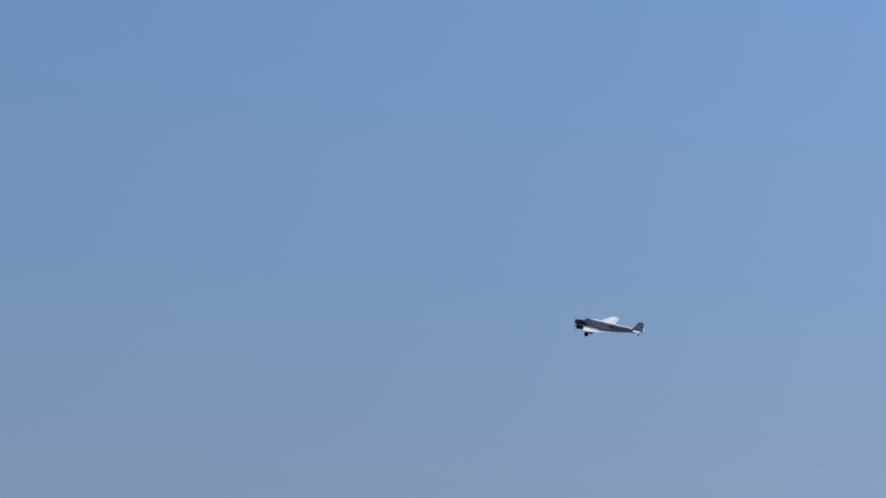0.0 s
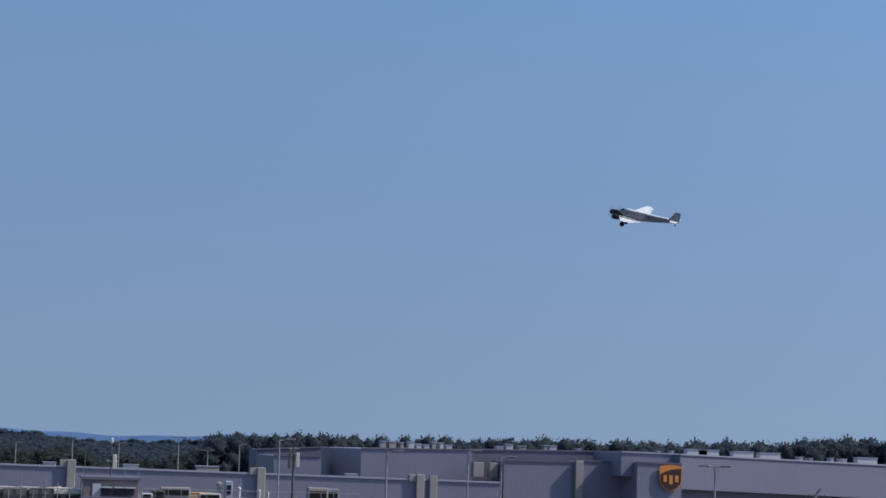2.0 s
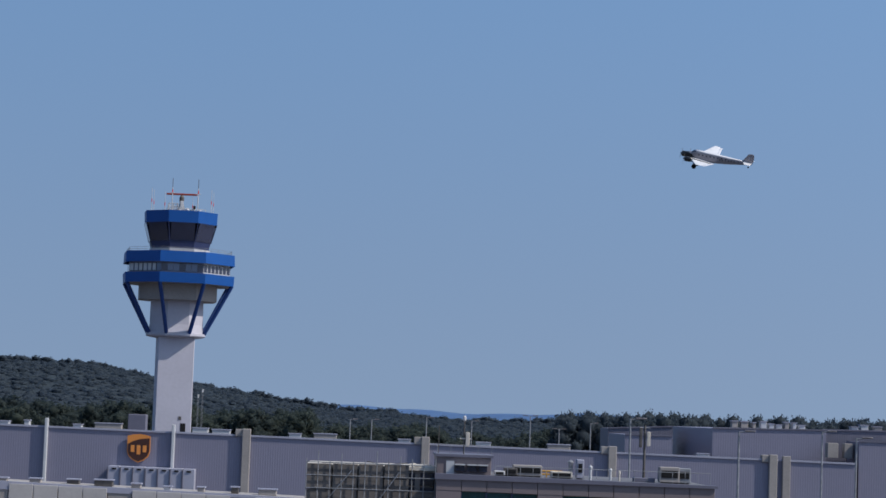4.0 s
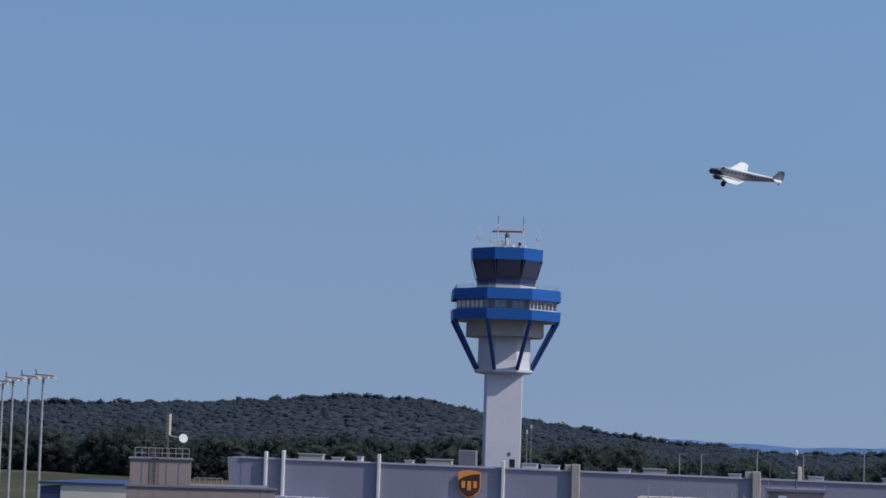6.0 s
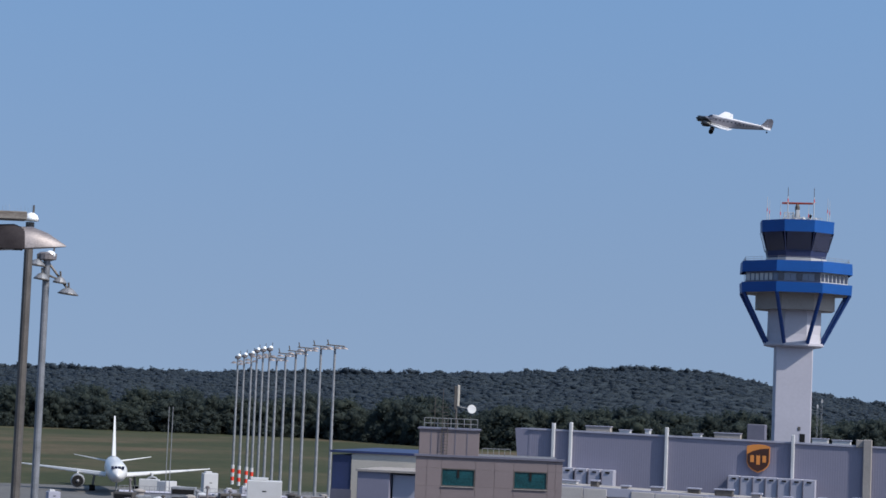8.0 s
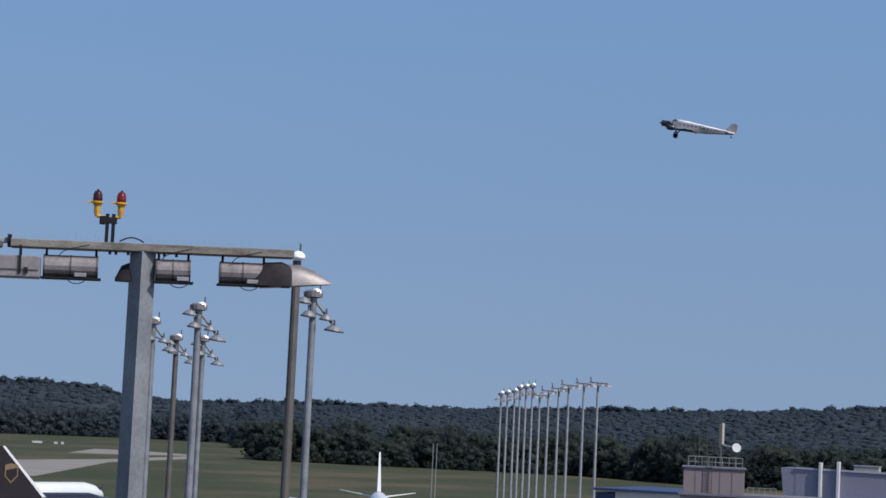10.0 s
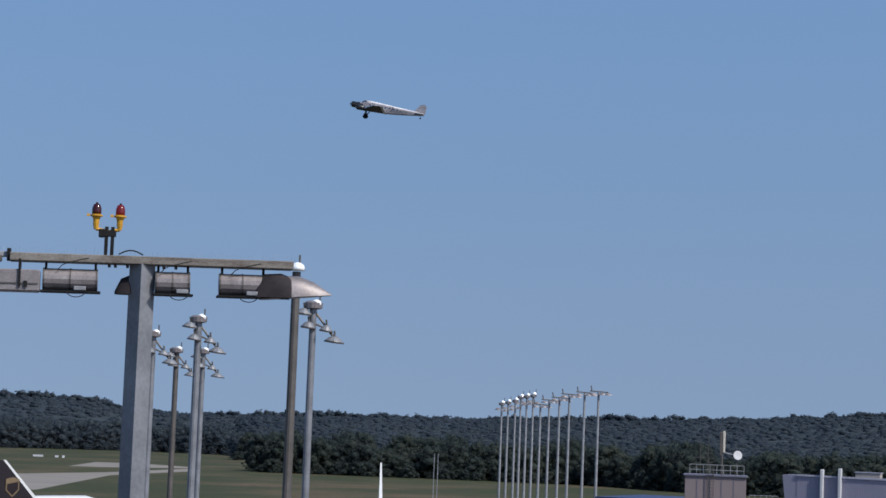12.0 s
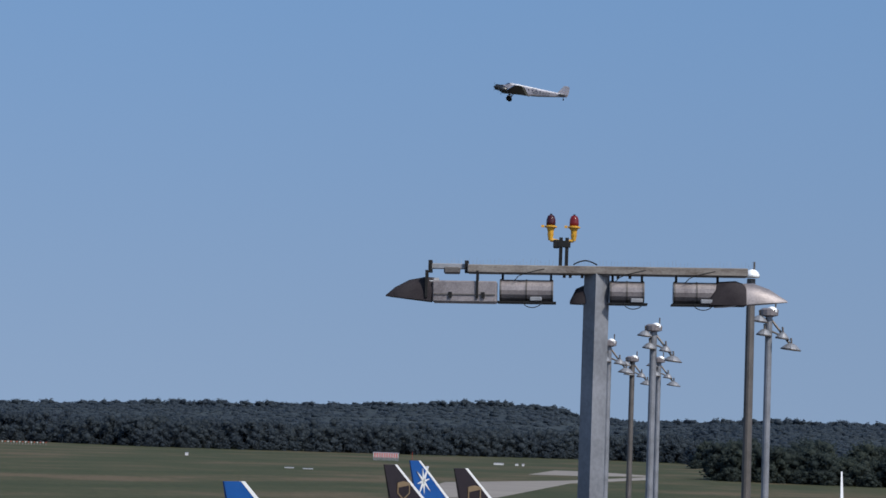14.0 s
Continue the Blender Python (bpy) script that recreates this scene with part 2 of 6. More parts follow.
def hose(bm, pts, r, n=6):
    """One bent pipe through the points."""
    pts = [Vector(p) for p in pts]
    rings = []
    for i, p in enumerate(pts):
        d = (pts[min(i + 1, len(pts) - 1)] - pts[max(i - 1, 0)]).normalized()
        u = d.orthogonal().normalized() if not rings else (last - d * last.dot(d)).normalized()
        last = u
        w = d.cross(u)
        rings.append([bm.verts.new(p + (u * cos(2 * pi * k / n) + w * sin(2 * pi * k / n)) * r) for k in range(n)])
    for a, b in zip(rings, rings[1:]):
        for k in range(n):
            bm.faces.new((a[k], a[(k + 1) % n], b[(k + 1) % n], b[k]))
    bm.faces.new(rings[0][::-1])
    bm.faces.new(rings[-1])
    return bm


def lathe(bm, profile, n=12, turn=0.0, m=None, caps=True):
    """Rings (radius, z) about the z axis; turn in radians."""
    rings = []
    for r, z in profile:
        rings.append([bm.verts.new((m or Matrix()) @ Vector((r * cos(2 * pi * k / n + turn), r * sin(2 * pi * k / n + turn), z))) for k in range(n)])
    for a, b in zip(rings, rings[1:]):
        for k in range(n):
            bm.faces.new((a[k], a[(k + 1) % n], b[(k + 1) % n], b[k]))
    if caps:
        bm.faces.new(rings[0][::-1])
        bm.faces.new(rings[-1])
    return bm


def mesh_of(name, bm, mat, smooth=False):
    me = bpy.data.meshes.new(name)
    bmesh.ops.recalc_face_normals(bm, faces=bm.faces[:])
    bm.to_mesh(me)
    bm.free()
    me.materials.append(mat)
    if smooth:
        for p in me.polygons:
            p.use_smooth = True
    return me


def part(name, bm, mat, parent, label="", smooth=False):
    ob = new(name, mesh_of(name, bm, mat, smooth))
    ob.parent = parent
    return tagged(ob, label)


def thing(name, label, category, at=(0, 0, 0), turn=0.0, group="", kind=""):
    ob = new(name)
    ob.empty_display_size = 0.2
    ob.matrix_basis = pose(*at, 0, 0, turn)
    return tagged(ob, label, category, group, kind)


def solid(name, bm, mat, label, category, at=(0, 0, 0), turn=0.0, group="", kind="", smooth=False):
    ob = new(name, mesh_of(name, bm, mat, smooth))
    ob.matrix_basis = pose(*at, 0, 0, turn)
    return tagged(ob, label, category, group, kind)


def flat_outline(bm, pts, y0, y1):
    """A plate cut to an outline in x and z, between depths y0 and y1."""
    a = [bm.verts.new((x, y0, z)) for x, z in pts]
    b = [bm.verts.new((x, y1, z)) for x, z in pts]
    bm.faces.new(a)
    bm.faces.new(b[::-1])
    for k in range(len(pts)):
        bm.faces.new((a[k], b[k], b[(k + 1) % len(pts)], a[(k + 1) % len(pts)]))
    return bm


# ---- the land ----
SKYLINE = [(-40, 0.5), (-24, 0.45), (-21, 0.3), (-17, 0.35), (-10, 0.2), (-5, -0.05), (-1.3, -0.03), (-0.6, 0.10), (0.8, 0.10), (1.7, 0.2), (3.2, 0.4), (4.4, 0.6), (6, 0.82),
           (7.4, 1.06), (9.2, 1.07), (12.3, 0.9), (15, 0.75), (17, 0.66), (20.5, 0.58), (25, 0.48), (28, 0.42), (29.8, 0.46), (30.7, 0.66),
           (32.3, 0.72), (36.4, 0.6), (38.6, 0.47), (42.5, 0.42), (46, 0.28), (60, 0.3)]
EDGE = [(-40, 860), (-20, 860), (-5, 900), (5, 1000), (15, 1060), (18, 1150), (26.4, 1160), (27.0, 1880), (30, 1900), (35, 1770), (41, 1690), (46, 1790), (60, 1800)]


def table(rows, a):
    return float(np.interp(a, [r[0] for r in rows], [r[1] for r in rows]))


def land(a, d):
    """Height of the ground at a degrees to the left, d metres out."""
    e = table(EDGE, a)
    foot, crest = max(e, 1250) + 120, 2700.0
    if abs(a - 10) > 55:
        return 0.0
    top = max(EYE + crest * tan(radians(table(SKYLINE, a))) - 9.0, 0.0)
    s = min(max((d - foot) / (crest - foot), 0), 1)
    fall = min(max((d - crest) / 1200, 0), 1)
    return top * s * s * (3 - 2 * s) * (1 - 0.8 * fall)


def ground_sheet():
    ang = [-180 + 5 * k for k in range(29)] + [-36 + 0.5 * k for k in range(193)] + [62 + 4 * k for k in range(30)]
    ang = [a for a in ang if a < 180]
    dist = [6, 60, 200, 500, 800, 1000, 1200] + [1300 + 100 * k for k in range(27)] + [4200, 4600, 4950]
    vs, fs, w = [], [], len(ang)
    for d in dist:
        for a in ang:
            x, y = az(a, d)
            h = land(a, d)
            vs.append((x, y, h + 4.2 * min(max((h - 3) / 12, 0), 1)))          # slopes raised as an added filler, to lessen dark gaps between crowns
    for i in range(len(dist) - 1):
        for k in range(w):
            k2 = (k + 1) % w
            fs.append((i * w + k, (i + 1) * w + k, (i + 1) * w + k2, i * w + k2))
    fs.append(tuple(range(w)))
    me = bpy.data.meshes.new("ground")
    me.from_pydata(vs, [], fs)
    bm = bmesh.new()
    bm.from_mesh(me)
    bmesh.ops.recalc_face_normals(bm, faces=bm.faces[:])
    bm.to_mesh(me)
    bm.free()
    me.materials.append(M["grass"])
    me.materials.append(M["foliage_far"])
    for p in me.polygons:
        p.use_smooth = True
        # the raised filler takes the hazed leaf colour of the crowns
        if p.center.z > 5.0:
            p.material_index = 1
    return tagged(new("ground", me), "mown airfield grass with dry brown patches, rising to hills", "ground", kind="structure")


ground_sheet()


def pave(name, corners, mat, label, z=0.03):
    bm = bmesh.new()
    lo = [bm.verts.new((x, y, -0.2)) for x, y in corners]
    hi = [bm.verts.new((x, y, z)) for x, y in corners]
    bm.faces.new(hi)
    for k in range(len(corners)):
        bm.faces.new((lo[k], lo[(k + 1) % len(corners)], hi[(k + 1) % len(corners)], hi[k]))
    return solid(name, bm, mat, label, "pavement", kind="structure")


pave("apron", [(-380, -60), (700, -60), (700, 640), (-60, 600), (-150, 470), (-215, 440), (-330, 400), (-380, 330)], M["tarmac"], "grey tarmac apron of the airport")
pave("taxiway", [az(34.95, 677), az(33.5, 900), az(30.3, 1014), az(28.2, 1174), az(28.2, 1098), az(30.2, 960), az(32.1, 717)], M["concrete_pale"],
     "pale concrete taxiway crossing the grass", 0.04)
pave("runway_end", [az(31.3, 1129), az(30.6, 1282), az(29.4, 1279), az(28.2, 1228), az(28.2, 1190), az(29.9, 1141)], M["concrete_pale"],
     "pale concrete runway end beyond the taxiway", 0.04)


# ---- woodland ----
def icosphere(sub):
    bm = bmesh.new()
    bmesh.ops.create_icosphere(bm, subdivisions=sub, radius=1)
    v = np.array([p.co[:] for p in bm.verts])
    f = np.array([[q.index for q in p.verts] for p in bm.faces])
    bm.free()
    return v, f


def tree_model(rng, lumps, sub, sprays, size=0.2, leaf=0.02, core_size=0.8):
    """A full crown of overlapping clumps covered with small sprays of leaves on a short stem, about 1 high and 0.8 wide."""
    base_v, base_f = icosphere(sub)
    vs, fs, outer, n = [], [], [], 0
    for k in range(lumps):
        h = (k + 0.5) / lumps
        reach = 0.31 * sin(pi * min(0.22 + 0.72 * h, 1)) ** 0.7
        a = 2.4 * k + rng.uniform(-0.5, 0.5)
        c = np.array([reach * cos(a) * 0.8, reach * sin(a) * 0.8, 0.12 + 0.70 * h])
        r = size * rng.uniform(0.75, 1.2)
        v = base_v * rng.uniform(0.84, 1.12, (len(base_v), 1)) * r * np.array([1, 1, 0.85]) + c
        outer.append(v)
        vs.append(c + (v - c) * core_size)
        fs.append(base_f + n)
        n += len(v)
    core = np.concatenate(outer)
    cf = np.concatenate(fs)
    f = cf[rng.integers(0, len(cf), sprays)]
    w = rng.dirichlet((1, 1, 1), sprays)
    p = (core[f] * w[:, :, None]).sum(1)
    mid = np.array([0, 0, 0.48])
    p = mid + (p - mid) * rng.uniform(1.0, 1.05, (sprays, 1)) + rng.normal(0, 0.010, (sprays, 3))
    tri = p[:, None, :] + rng.normal(0, leaf, (sprays, 3, 3))
    vs.append(tri.reshape(-1, 3))
    fs.append(np.arange(sprays * 3).reshape(-1, 3) + n)
    n += sprays * 3
    stem = np.array([[0.02 * cos(q), 0.02 * sin(q), z] for z in (-0.05, 0.35) for q in (0, 2.1, 4.2)])
    vs.append(stem)
    fs.append(np.array([[0, 1, 4], [0, 4, 3], [1, 2, 5], [1, 5, 4], [2, 0, 3], [2, 3, 5]]) + n)
    return np.concatenate(vs), np.concatenate(fs)


def woods(name, spots, models, mat, label, rng):
    """spots: x, y, z, height, width."""
    vs, fs, n = [], [], 0
    for x, y, z, h, w in spots:
        v, f = models[rng.integers(0, len(models))]
        a = rng.uniform(0, 2 * pi)
        r = np.array([[cos(a), -sin(a)], [sin(a), cos(a)]])
        p = np.empty_like(v)
        p[:, :2] = v[:, :2] @ r.T * w
        p[:, 2] = v[:, 2] * h
        vs.append(p + (x, y, z))
        fs.append(f + n)
        n += len(v)
    vs, fs = np.concatenate(vs), np.concatenate(fs)
    me = bpy.data.meshes.new(name)
    me.vertices.add(len(vs))
    me.vertices.foreach_set("co", vs.ravel())
    me.loops.add(fs.size)
    me.loops.foreach_set("vertex_index", fs.ravel().astype(np.int32))
    me.polygons.add(len(fs))
    me.polygons.foreach_set("loop_start", np.arange(0, fs.size, 3, dtype=np.int32))
    me.polygons.foreach_set("use_smooth", np.ones(len(fs), dtype=bool))
    me.update(calc_edges=True)
    me.materials.append(mat)
    return tagged(new(name, me), label, "trees", kind="stuff")


rng = np.random.default_rng(7)
near_trees = [tree_model(rng, 14, 0, 1150, 0.17, 0.026, 0.72) for k in range(8)]
pines = [tree_model(rng, 12, 0, 1150, 0.18, 0.019, 0.85) for k in range(7)]
mid_trees = [tree_model(rng, 10, 0, 640, 0.18, 0.032, 0.72) for k in range(8)]
hill_trees = [tree_model(rng, 6, 0, 120, 0.24, 0.06, 0.9) for k in range(6)]


def wood_edge(a, last):
    spots = []
    while a < last:
        e = table(EDGE, a)
        for row in range(5):
            if 26.3 < a < 27.1 and row > 1:
                continue
            d = e + row * 13 + rng.uniform(-5, 5)
            b = a + rng.uniform(-0.15, 0.15)
            x, y = az(b, d)
            tall = (16.5 if a < 1.5 else 21 if a < 27 else 23) * rng.uniform(0.55, 1.16) * (1 + 0.035 * row)
            spots.append((x, y, land(b, d), tall, tall ** 0.6 * rng.uniform(2.6, 4.6)))
        for k in range(2):
            b, d = a + rng.uniform(-0.2, 0.2), e - rng.uniform(4, 12)
            x, y = az(b, d)
            tall = rng.uniform(4, 10)
            spots.append((x, y, -0.12 * tall, tall, tall * rng.uniform(1.0, 1.6)))
        a += degrees_of(8.0 * rng.uniform(0.7, 1.3), e)
    return spots


def degrees_of(m, d):
    return math.degrees(m / d)


woods("treeline", wood_edge(-6.0, 26.75), near_trees, M["foliage"], "dense broadleaf trees along the edge of the airfield", rng)
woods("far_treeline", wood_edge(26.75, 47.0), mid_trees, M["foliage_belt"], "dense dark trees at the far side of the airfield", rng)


def pine_belt():
    spots = []
    a = -30.0
    while a < -5.2:
        for row in range(4):
            d = 860 + row * 16 + rng.uniform(-6, 6)
            b = a + rng.uniform(-0.2, 0.2)
            x, y = az(b, d)
            want = EYE + d * tan(radians(0.36 + 0.011 * (-5.2 - b) + rng.uniform(-0.16, 0.08) + 0.14 * min(max((-19.6 - b) / 1.2, 0), 1)))
            spots.append((x, y, 0, want, want * rng.uniform(0.55, 0.85) if b > -16 else want * rng.uniform(0.7, 1.0)))
        a += degrees_of(6.5, 860)
    return spots


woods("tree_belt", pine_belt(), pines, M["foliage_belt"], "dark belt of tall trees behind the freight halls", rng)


def hill_woods():
    spots = []
    d = 1300.0
    while d < 2700:
        step = 7.0 + d * 0.0021
        a = -8.0
        while a < 47:
            if d > table(EDGE, a) + 50:
                b, q = a + rng.uniform(-0.2, 0.2), d + rng.uniform(-14, 14)
                x, y = az(b, q)
                tall = 14.6 + 0.7 * rng.normal()
                edge = table(EDGE, b)
                # the foot of the slope lies behind the trees of the edge
                if b > 1.5 and (land(b, q) + 9.5 - EYE) / q < ((16.0 if b < 27 else 17.5) - EYE) / (edge + 20):
                    a += degrees_of(step, d)
                    continue
                spots.append((x, y, land(b, q) - 4.6, tall * 0.82, rng.uniform(17, 28)))
            a += degrees_of(step, d)
        d += 23 + (d - 1300) * 0.006
    # broad old crowns along the crest
    a = -8.0
    while a < 47:
        for q in (2660, 2700, 2740):
            b = a + rng.uniform(-0.1, 0.1)
            x, y = az(b, q)
            tall = 11.0 + 4.0 * abs(sin(b * 2.9 + sin(b * 1.7))) + 2.2 * sin(b * 0.83) + 0.8 * rng.normal()
            spots.append((x, y, land(b, q) - 2, tall, rng.uniform(16, 26)))
        a += degrees_of(10.5, 2700)
    return spots


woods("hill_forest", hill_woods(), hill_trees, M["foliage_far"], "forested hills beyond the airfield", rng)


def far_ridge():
    """A low ridge on the horizon; its blue is haze put into the colour."""
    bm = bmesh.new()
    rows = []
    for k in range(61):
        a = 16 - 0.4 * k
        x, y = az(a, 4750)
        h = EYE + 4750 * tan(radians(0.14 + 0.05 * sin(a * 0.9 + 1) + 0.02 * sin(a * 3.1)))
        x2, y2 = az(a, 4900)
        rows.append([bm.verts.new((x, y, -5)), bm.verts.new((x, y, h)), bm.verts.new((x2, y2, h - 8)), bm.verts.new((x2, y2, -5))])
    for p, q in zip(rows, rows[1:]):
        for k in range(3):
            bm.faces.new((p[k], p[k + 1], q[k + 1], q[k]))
    solid("backdrop", bm, M["hill_blue"], "distant wooded ridge on the horizon, blue haze put in its colour", "hill", kind="structure")


far_ridge()


# ---- control tower ----
def octagon(bm, across_low, across_high, z0, z1, hollow=0.0):
    c = 2 * cos(pi / 8) / 0.966
    prof = [(across_low / c, z0), (across_high / c, z1)]
    if hollow:
        prof = [(across_low / c - hollow, z0)] + prof + [(across_high / c - hollow, z1)]
    return lathe(bm, prof, 8, pi / 8, caps=not hollow)


def face_frame(k, apothem, z, lean=0.0):
    """Local frame on the k-th face of an octagon: x along the face, -y outwards, z up."""
    return pose(0, 0, 0, 0, 0, 45 * k) @ pose(0, -apothem * 0.966, z, lean, 0, 0)


def control_tower():
    x, y = az(5.27, 385)
    t = thing("control_tower", "white airport control tower with blue octagonal decks and blue struts", "control tower", (x, y, 0), 9.6)
    c = 2 * cos(pi / 8)
    bm = bmesh.new()
    box(bm, -3.2, 3.2, -3.2, 3.2, 0, 34.2)
    bmesh.ops.bevel(bm, geom=[e for e in bm.edges if abs(e.verts[0].co.z - e.verts[1].co.z) > 1], offset=0.12, segments=1, affect="EDGES")
    part("shaft", bm, M["tower_white"], t)
    part("collar", lathe(bmesh.new(), [(3.6, 33.95), (5.4, 34.25), (5.55, 34.45), (5.55, 34.85), (4.9, 34.95)], 8, pi / 8), M["tower_white"], t, "flared white collar")
    part("neck", lathe(bmesh.new(), [(5.2, 34.9), (4.95, 36.4), (4.9, 40.7)], 8, pi / 8), M["tower_white"], t)
    part("drum", octagon(bmesh.new(), 14.0, 14.0, 40.6, 43.5), M["concrete"], t, "grey drum under the deck")
    part("deck_floor", octagon(bmesh.new(), 19.0, 19.0, 43.42, 43.7), M["concrete"], t)
    part("lower_fascia", octagon(bmesh.new(), 19.7, 19.9, 43.45, 45.2, 0.25), M["blue"], t, "blue sheet-metal fascia")
    part("upper_fascia", octagon(bmesh.new(), 19.9, 19.7, 47.0, 48.95, 0.25), M["blue"], t, "blue sheet-metal fascia")
    part("deck_wall", octagon(bmesh.new(), 18.2, 18.2, 45.0, 47.2), M["cladding"], t)
    part("white_surround", boxed(-3.62, 3.62, -0.03, 0.05, 0.0, 2.1), M["white"], t, "white window surround").matrix_basis = face_frame(1, 9.1, 45.05)
    part("deck_roof", octagon(bmesh.new(), 19.3, 19.3, 48.3, 48.55), M["roofing"], t)
    # panes of the deck; the sunny faces keep white surrounds, the others are almost all glass
    for k in range(8):
        for s in range(7):
            wide = 0.78 if k in (1, 2) else 0.98
            # pale panes have reflected sky painted into their colour
            pane = part("pane", boxed(-wide / 2, wide / 2, -0.05, 0.05, 0, 1.35, bevel=0.02), M["glass_dark" if (k + s) % 3 == 0 else "glass_sky"] if k != 1 else M["glass_dark"], t)
            pane.matrix_basis = face_frame(k, 9.14, 45.45) @ pose((s - 3) * 1.04, 0, 0)
            if k == 7 and s < 6:
                part("blind", boxed(-0.36, 0.36, -0.03, 0.03, 0, 1.25), M["white"], t, "pale blind behind the glass").matrix_basis = face_frame(k, 9.22, 45.5) @ pose((s - 3) * 1.04, 0, 0)
    # glazed cab, leaning outwards
    part("cab_plinth", octagon(bmesh.new(), 10.6, 10.8, 48.5, 49.75), M["white"], t)
    part("cab_apron", octagon(bmesh.new(), 10.3, 11.0, 49.7, 51.1), M["navy"], t, "dark blue panels below the cab windows")
    part("cab_core", octagon(bmesh.new(), 9.4, 10.9, 51.0, 54.3), M["glass_dark"], t)
    lean = -math.degrees(atan(0.95 / 3.3))
    for k in range(8):
        part("cab_window", boxed(-2.1, 2.1, -0.05, 0.05, 0.05, 3.38), M["glass_dark"], t, "smoked glass leaning outwards").matrix_basis = face_frame(k, 5.5, 51.0, -lean)
        post = bmesh.new()
        a0, a1 = radians(45 * k + 22.5 - 90), radians(45 * k + 22.5 - 90)
        tube(post, (10.68 / c * cos(a0), 10.68 / c * sin(a0), 51.0), (12.5 / c * cos(a1), 12.5 / c * sin(a1), 54.35), 0.08, n=6)
        part("mullion", post, M["navy"], t)
    part("cab_fascia", octagon(bmesh.new(), 12.9, 13.1, 54.25, 56.35, 0.3), M["blue"], t, "blue sheet-metal fascia")
    part("cab_roof", octagon(bmesh.new(), 12.6, 12.6, 55.7, 55.95), M["roofing"], t)
    part("cab_soffit", octagon(bmesh.new(), 12.5, 12.5, 54.28, 54.4), M["white"], t)
    for k in range(8):
        a = radians(45 * k + 22.5 - 90)
        s = bmesh.new()
        tube(s, (10.0 * cos(a), 10.0 * sin(a), 43.5), (5.2 * cos(a), 5.2 * sin(a), 34.75), 0.36, 0.36, 8)
        part("strut", s, M["blue_deep"], t, "blue steel strut")
    # railing round the deck roof
    for k in range(8):
        bm = bmesh.new()
        for s in range(5):
            tube(bm, (-3.7 + 1.85 * s, 0, 0), (-3.7 + 1.85 * s, 0, 0.75), 0.025, n=5)
        for h in (0.4, 0.75):
            tube(bm, (-3.8, 0, h), (3.8, 0, h), 0.025, n=5)
        part("railing", bm, M["steel"], t).matrix_basis = face_frame(k, 9.3, 48.9)
    # whips and masts on the cab roof
    for px, py, top, r in ((-5.4, -1.5, 60.6, 0.06), (-5.0, -1.4, 60.2, 0.05), (-1.95, -3.6, 62.2, 0.085), (2.6, -3.6, 62.2, 0.085), (5.2, -1.2, 60.7, 0.06), (5.6, -1.0, 60.4, 0.05),
                           (-2.8, 2.5, 60.4, 0.06), (2.2, 2.8, 60.2, 0.06)):
        w = part("whip", tube(bmesh.new(), (px, py, 55.9), (px, py, top - 1.6), r, n=6), M["white"], t, "white antenna mast")
        part("whip_tip", tube(bmesh.new(), (px, py, top - 1.6), (px, py, top), r * 0.6, n=6), M["steel_dark"] if r > 0.08 else M["white"], w, "slim tip")
        part("whip_band", tube(bmesh.new(), (px, py, top - 2.6), (px, py, top - 2.0), r * 1.1, n=6), M["red"], w, "red band")
    bm = bmesh.new()
    for a in range(4):
        q = pi / 4 + a * pi / 2
        tube(bm, (1.1 * cos(q), 1.1 * sin(q), 55.9), (0.3 * cos(q), 0.3 * sin(q), 58.4), 0.07, n=5)
        tube(bm, (0.7 * cos(q), 0.7 * sin(q), 57.1), (0.7 * cos(q + pi / 2), 0.7 * sin(q + pi / 2), 57.1), 0.05, n=5)
    part("radar_stand", bm, M["steel"], t, "lattice stand of the radar")
    part("radar_motor", lathe(bmesh.new(), [(0.35, 58.3), (0.42, 58.6), (0.42, 59.2), (0.2, 59.6)], 10), M["steel_dark"], t)
    for px, pz, w in ((-2.2, 56.0, 0.5), (1.4, 56.0, 0.8), (2.9, 56.0, 0.35), (-0.6, 56.0, 0.45)):
        part("roof_unit", boxed(px, px + w, -2.5, -1.9, pz, pz + 0.9, bevel=0.05), M["white"], t)
    for px, py in ((-2.6, -2.2), (-1.3, -2.8), (0.2, -3.0), (1.6, -2.8), (2.7, -2.2), (3.6, -1.4), (4.1, -2.4)):
        part("roof_post", tube(bmesh.new(), (px, py, 55.9), (px, py, 57.0), 0.05, n=5), M["white"], t)
    guard = bmesh.new()
    for h in (56.5, 57.0):
        for p, q in (((-2.6, -2.2), (0.2, -3.0)), ((0.2, -3.0), (2.7, -2.2)), ((2.7, -2.2), (4.1, -2.4))):
            tube(guard, (*p, h), (*q, h), 0.045, n=5)
    part("roof_rail", guard, M["white"], t, "white guard rail round the radar")
    part("service_duct", tube(bmesh.new(), (-2.4, -1.6, 56.3), (-0.4, -1.6, 56.9), 0.22, n=8), M["steel"], t)
    part("radar_casing", boxed(-0.3, 0.3, -0.9, -0.3, 56.9, 58.5, bevel=0.05), M["white"], t, "pale casing of the radar drive")
    part("floodlamp", lathe(bmesh.new(), [(0.1, 56.9), (0.24, 57.2), (0.24, 57.5), (0.05, 57.6)], 8, m=pose(2.1, -2.6, 0)), M["black"], t)
    frame_work = bmesh.new()
    for px in (-2.3, -1.5, -0.7):
        for py in (-1.2, 0.6):
            tube(frame_work, (px, py, 55.9), (px, py, 58.0), 0.06, n=5)
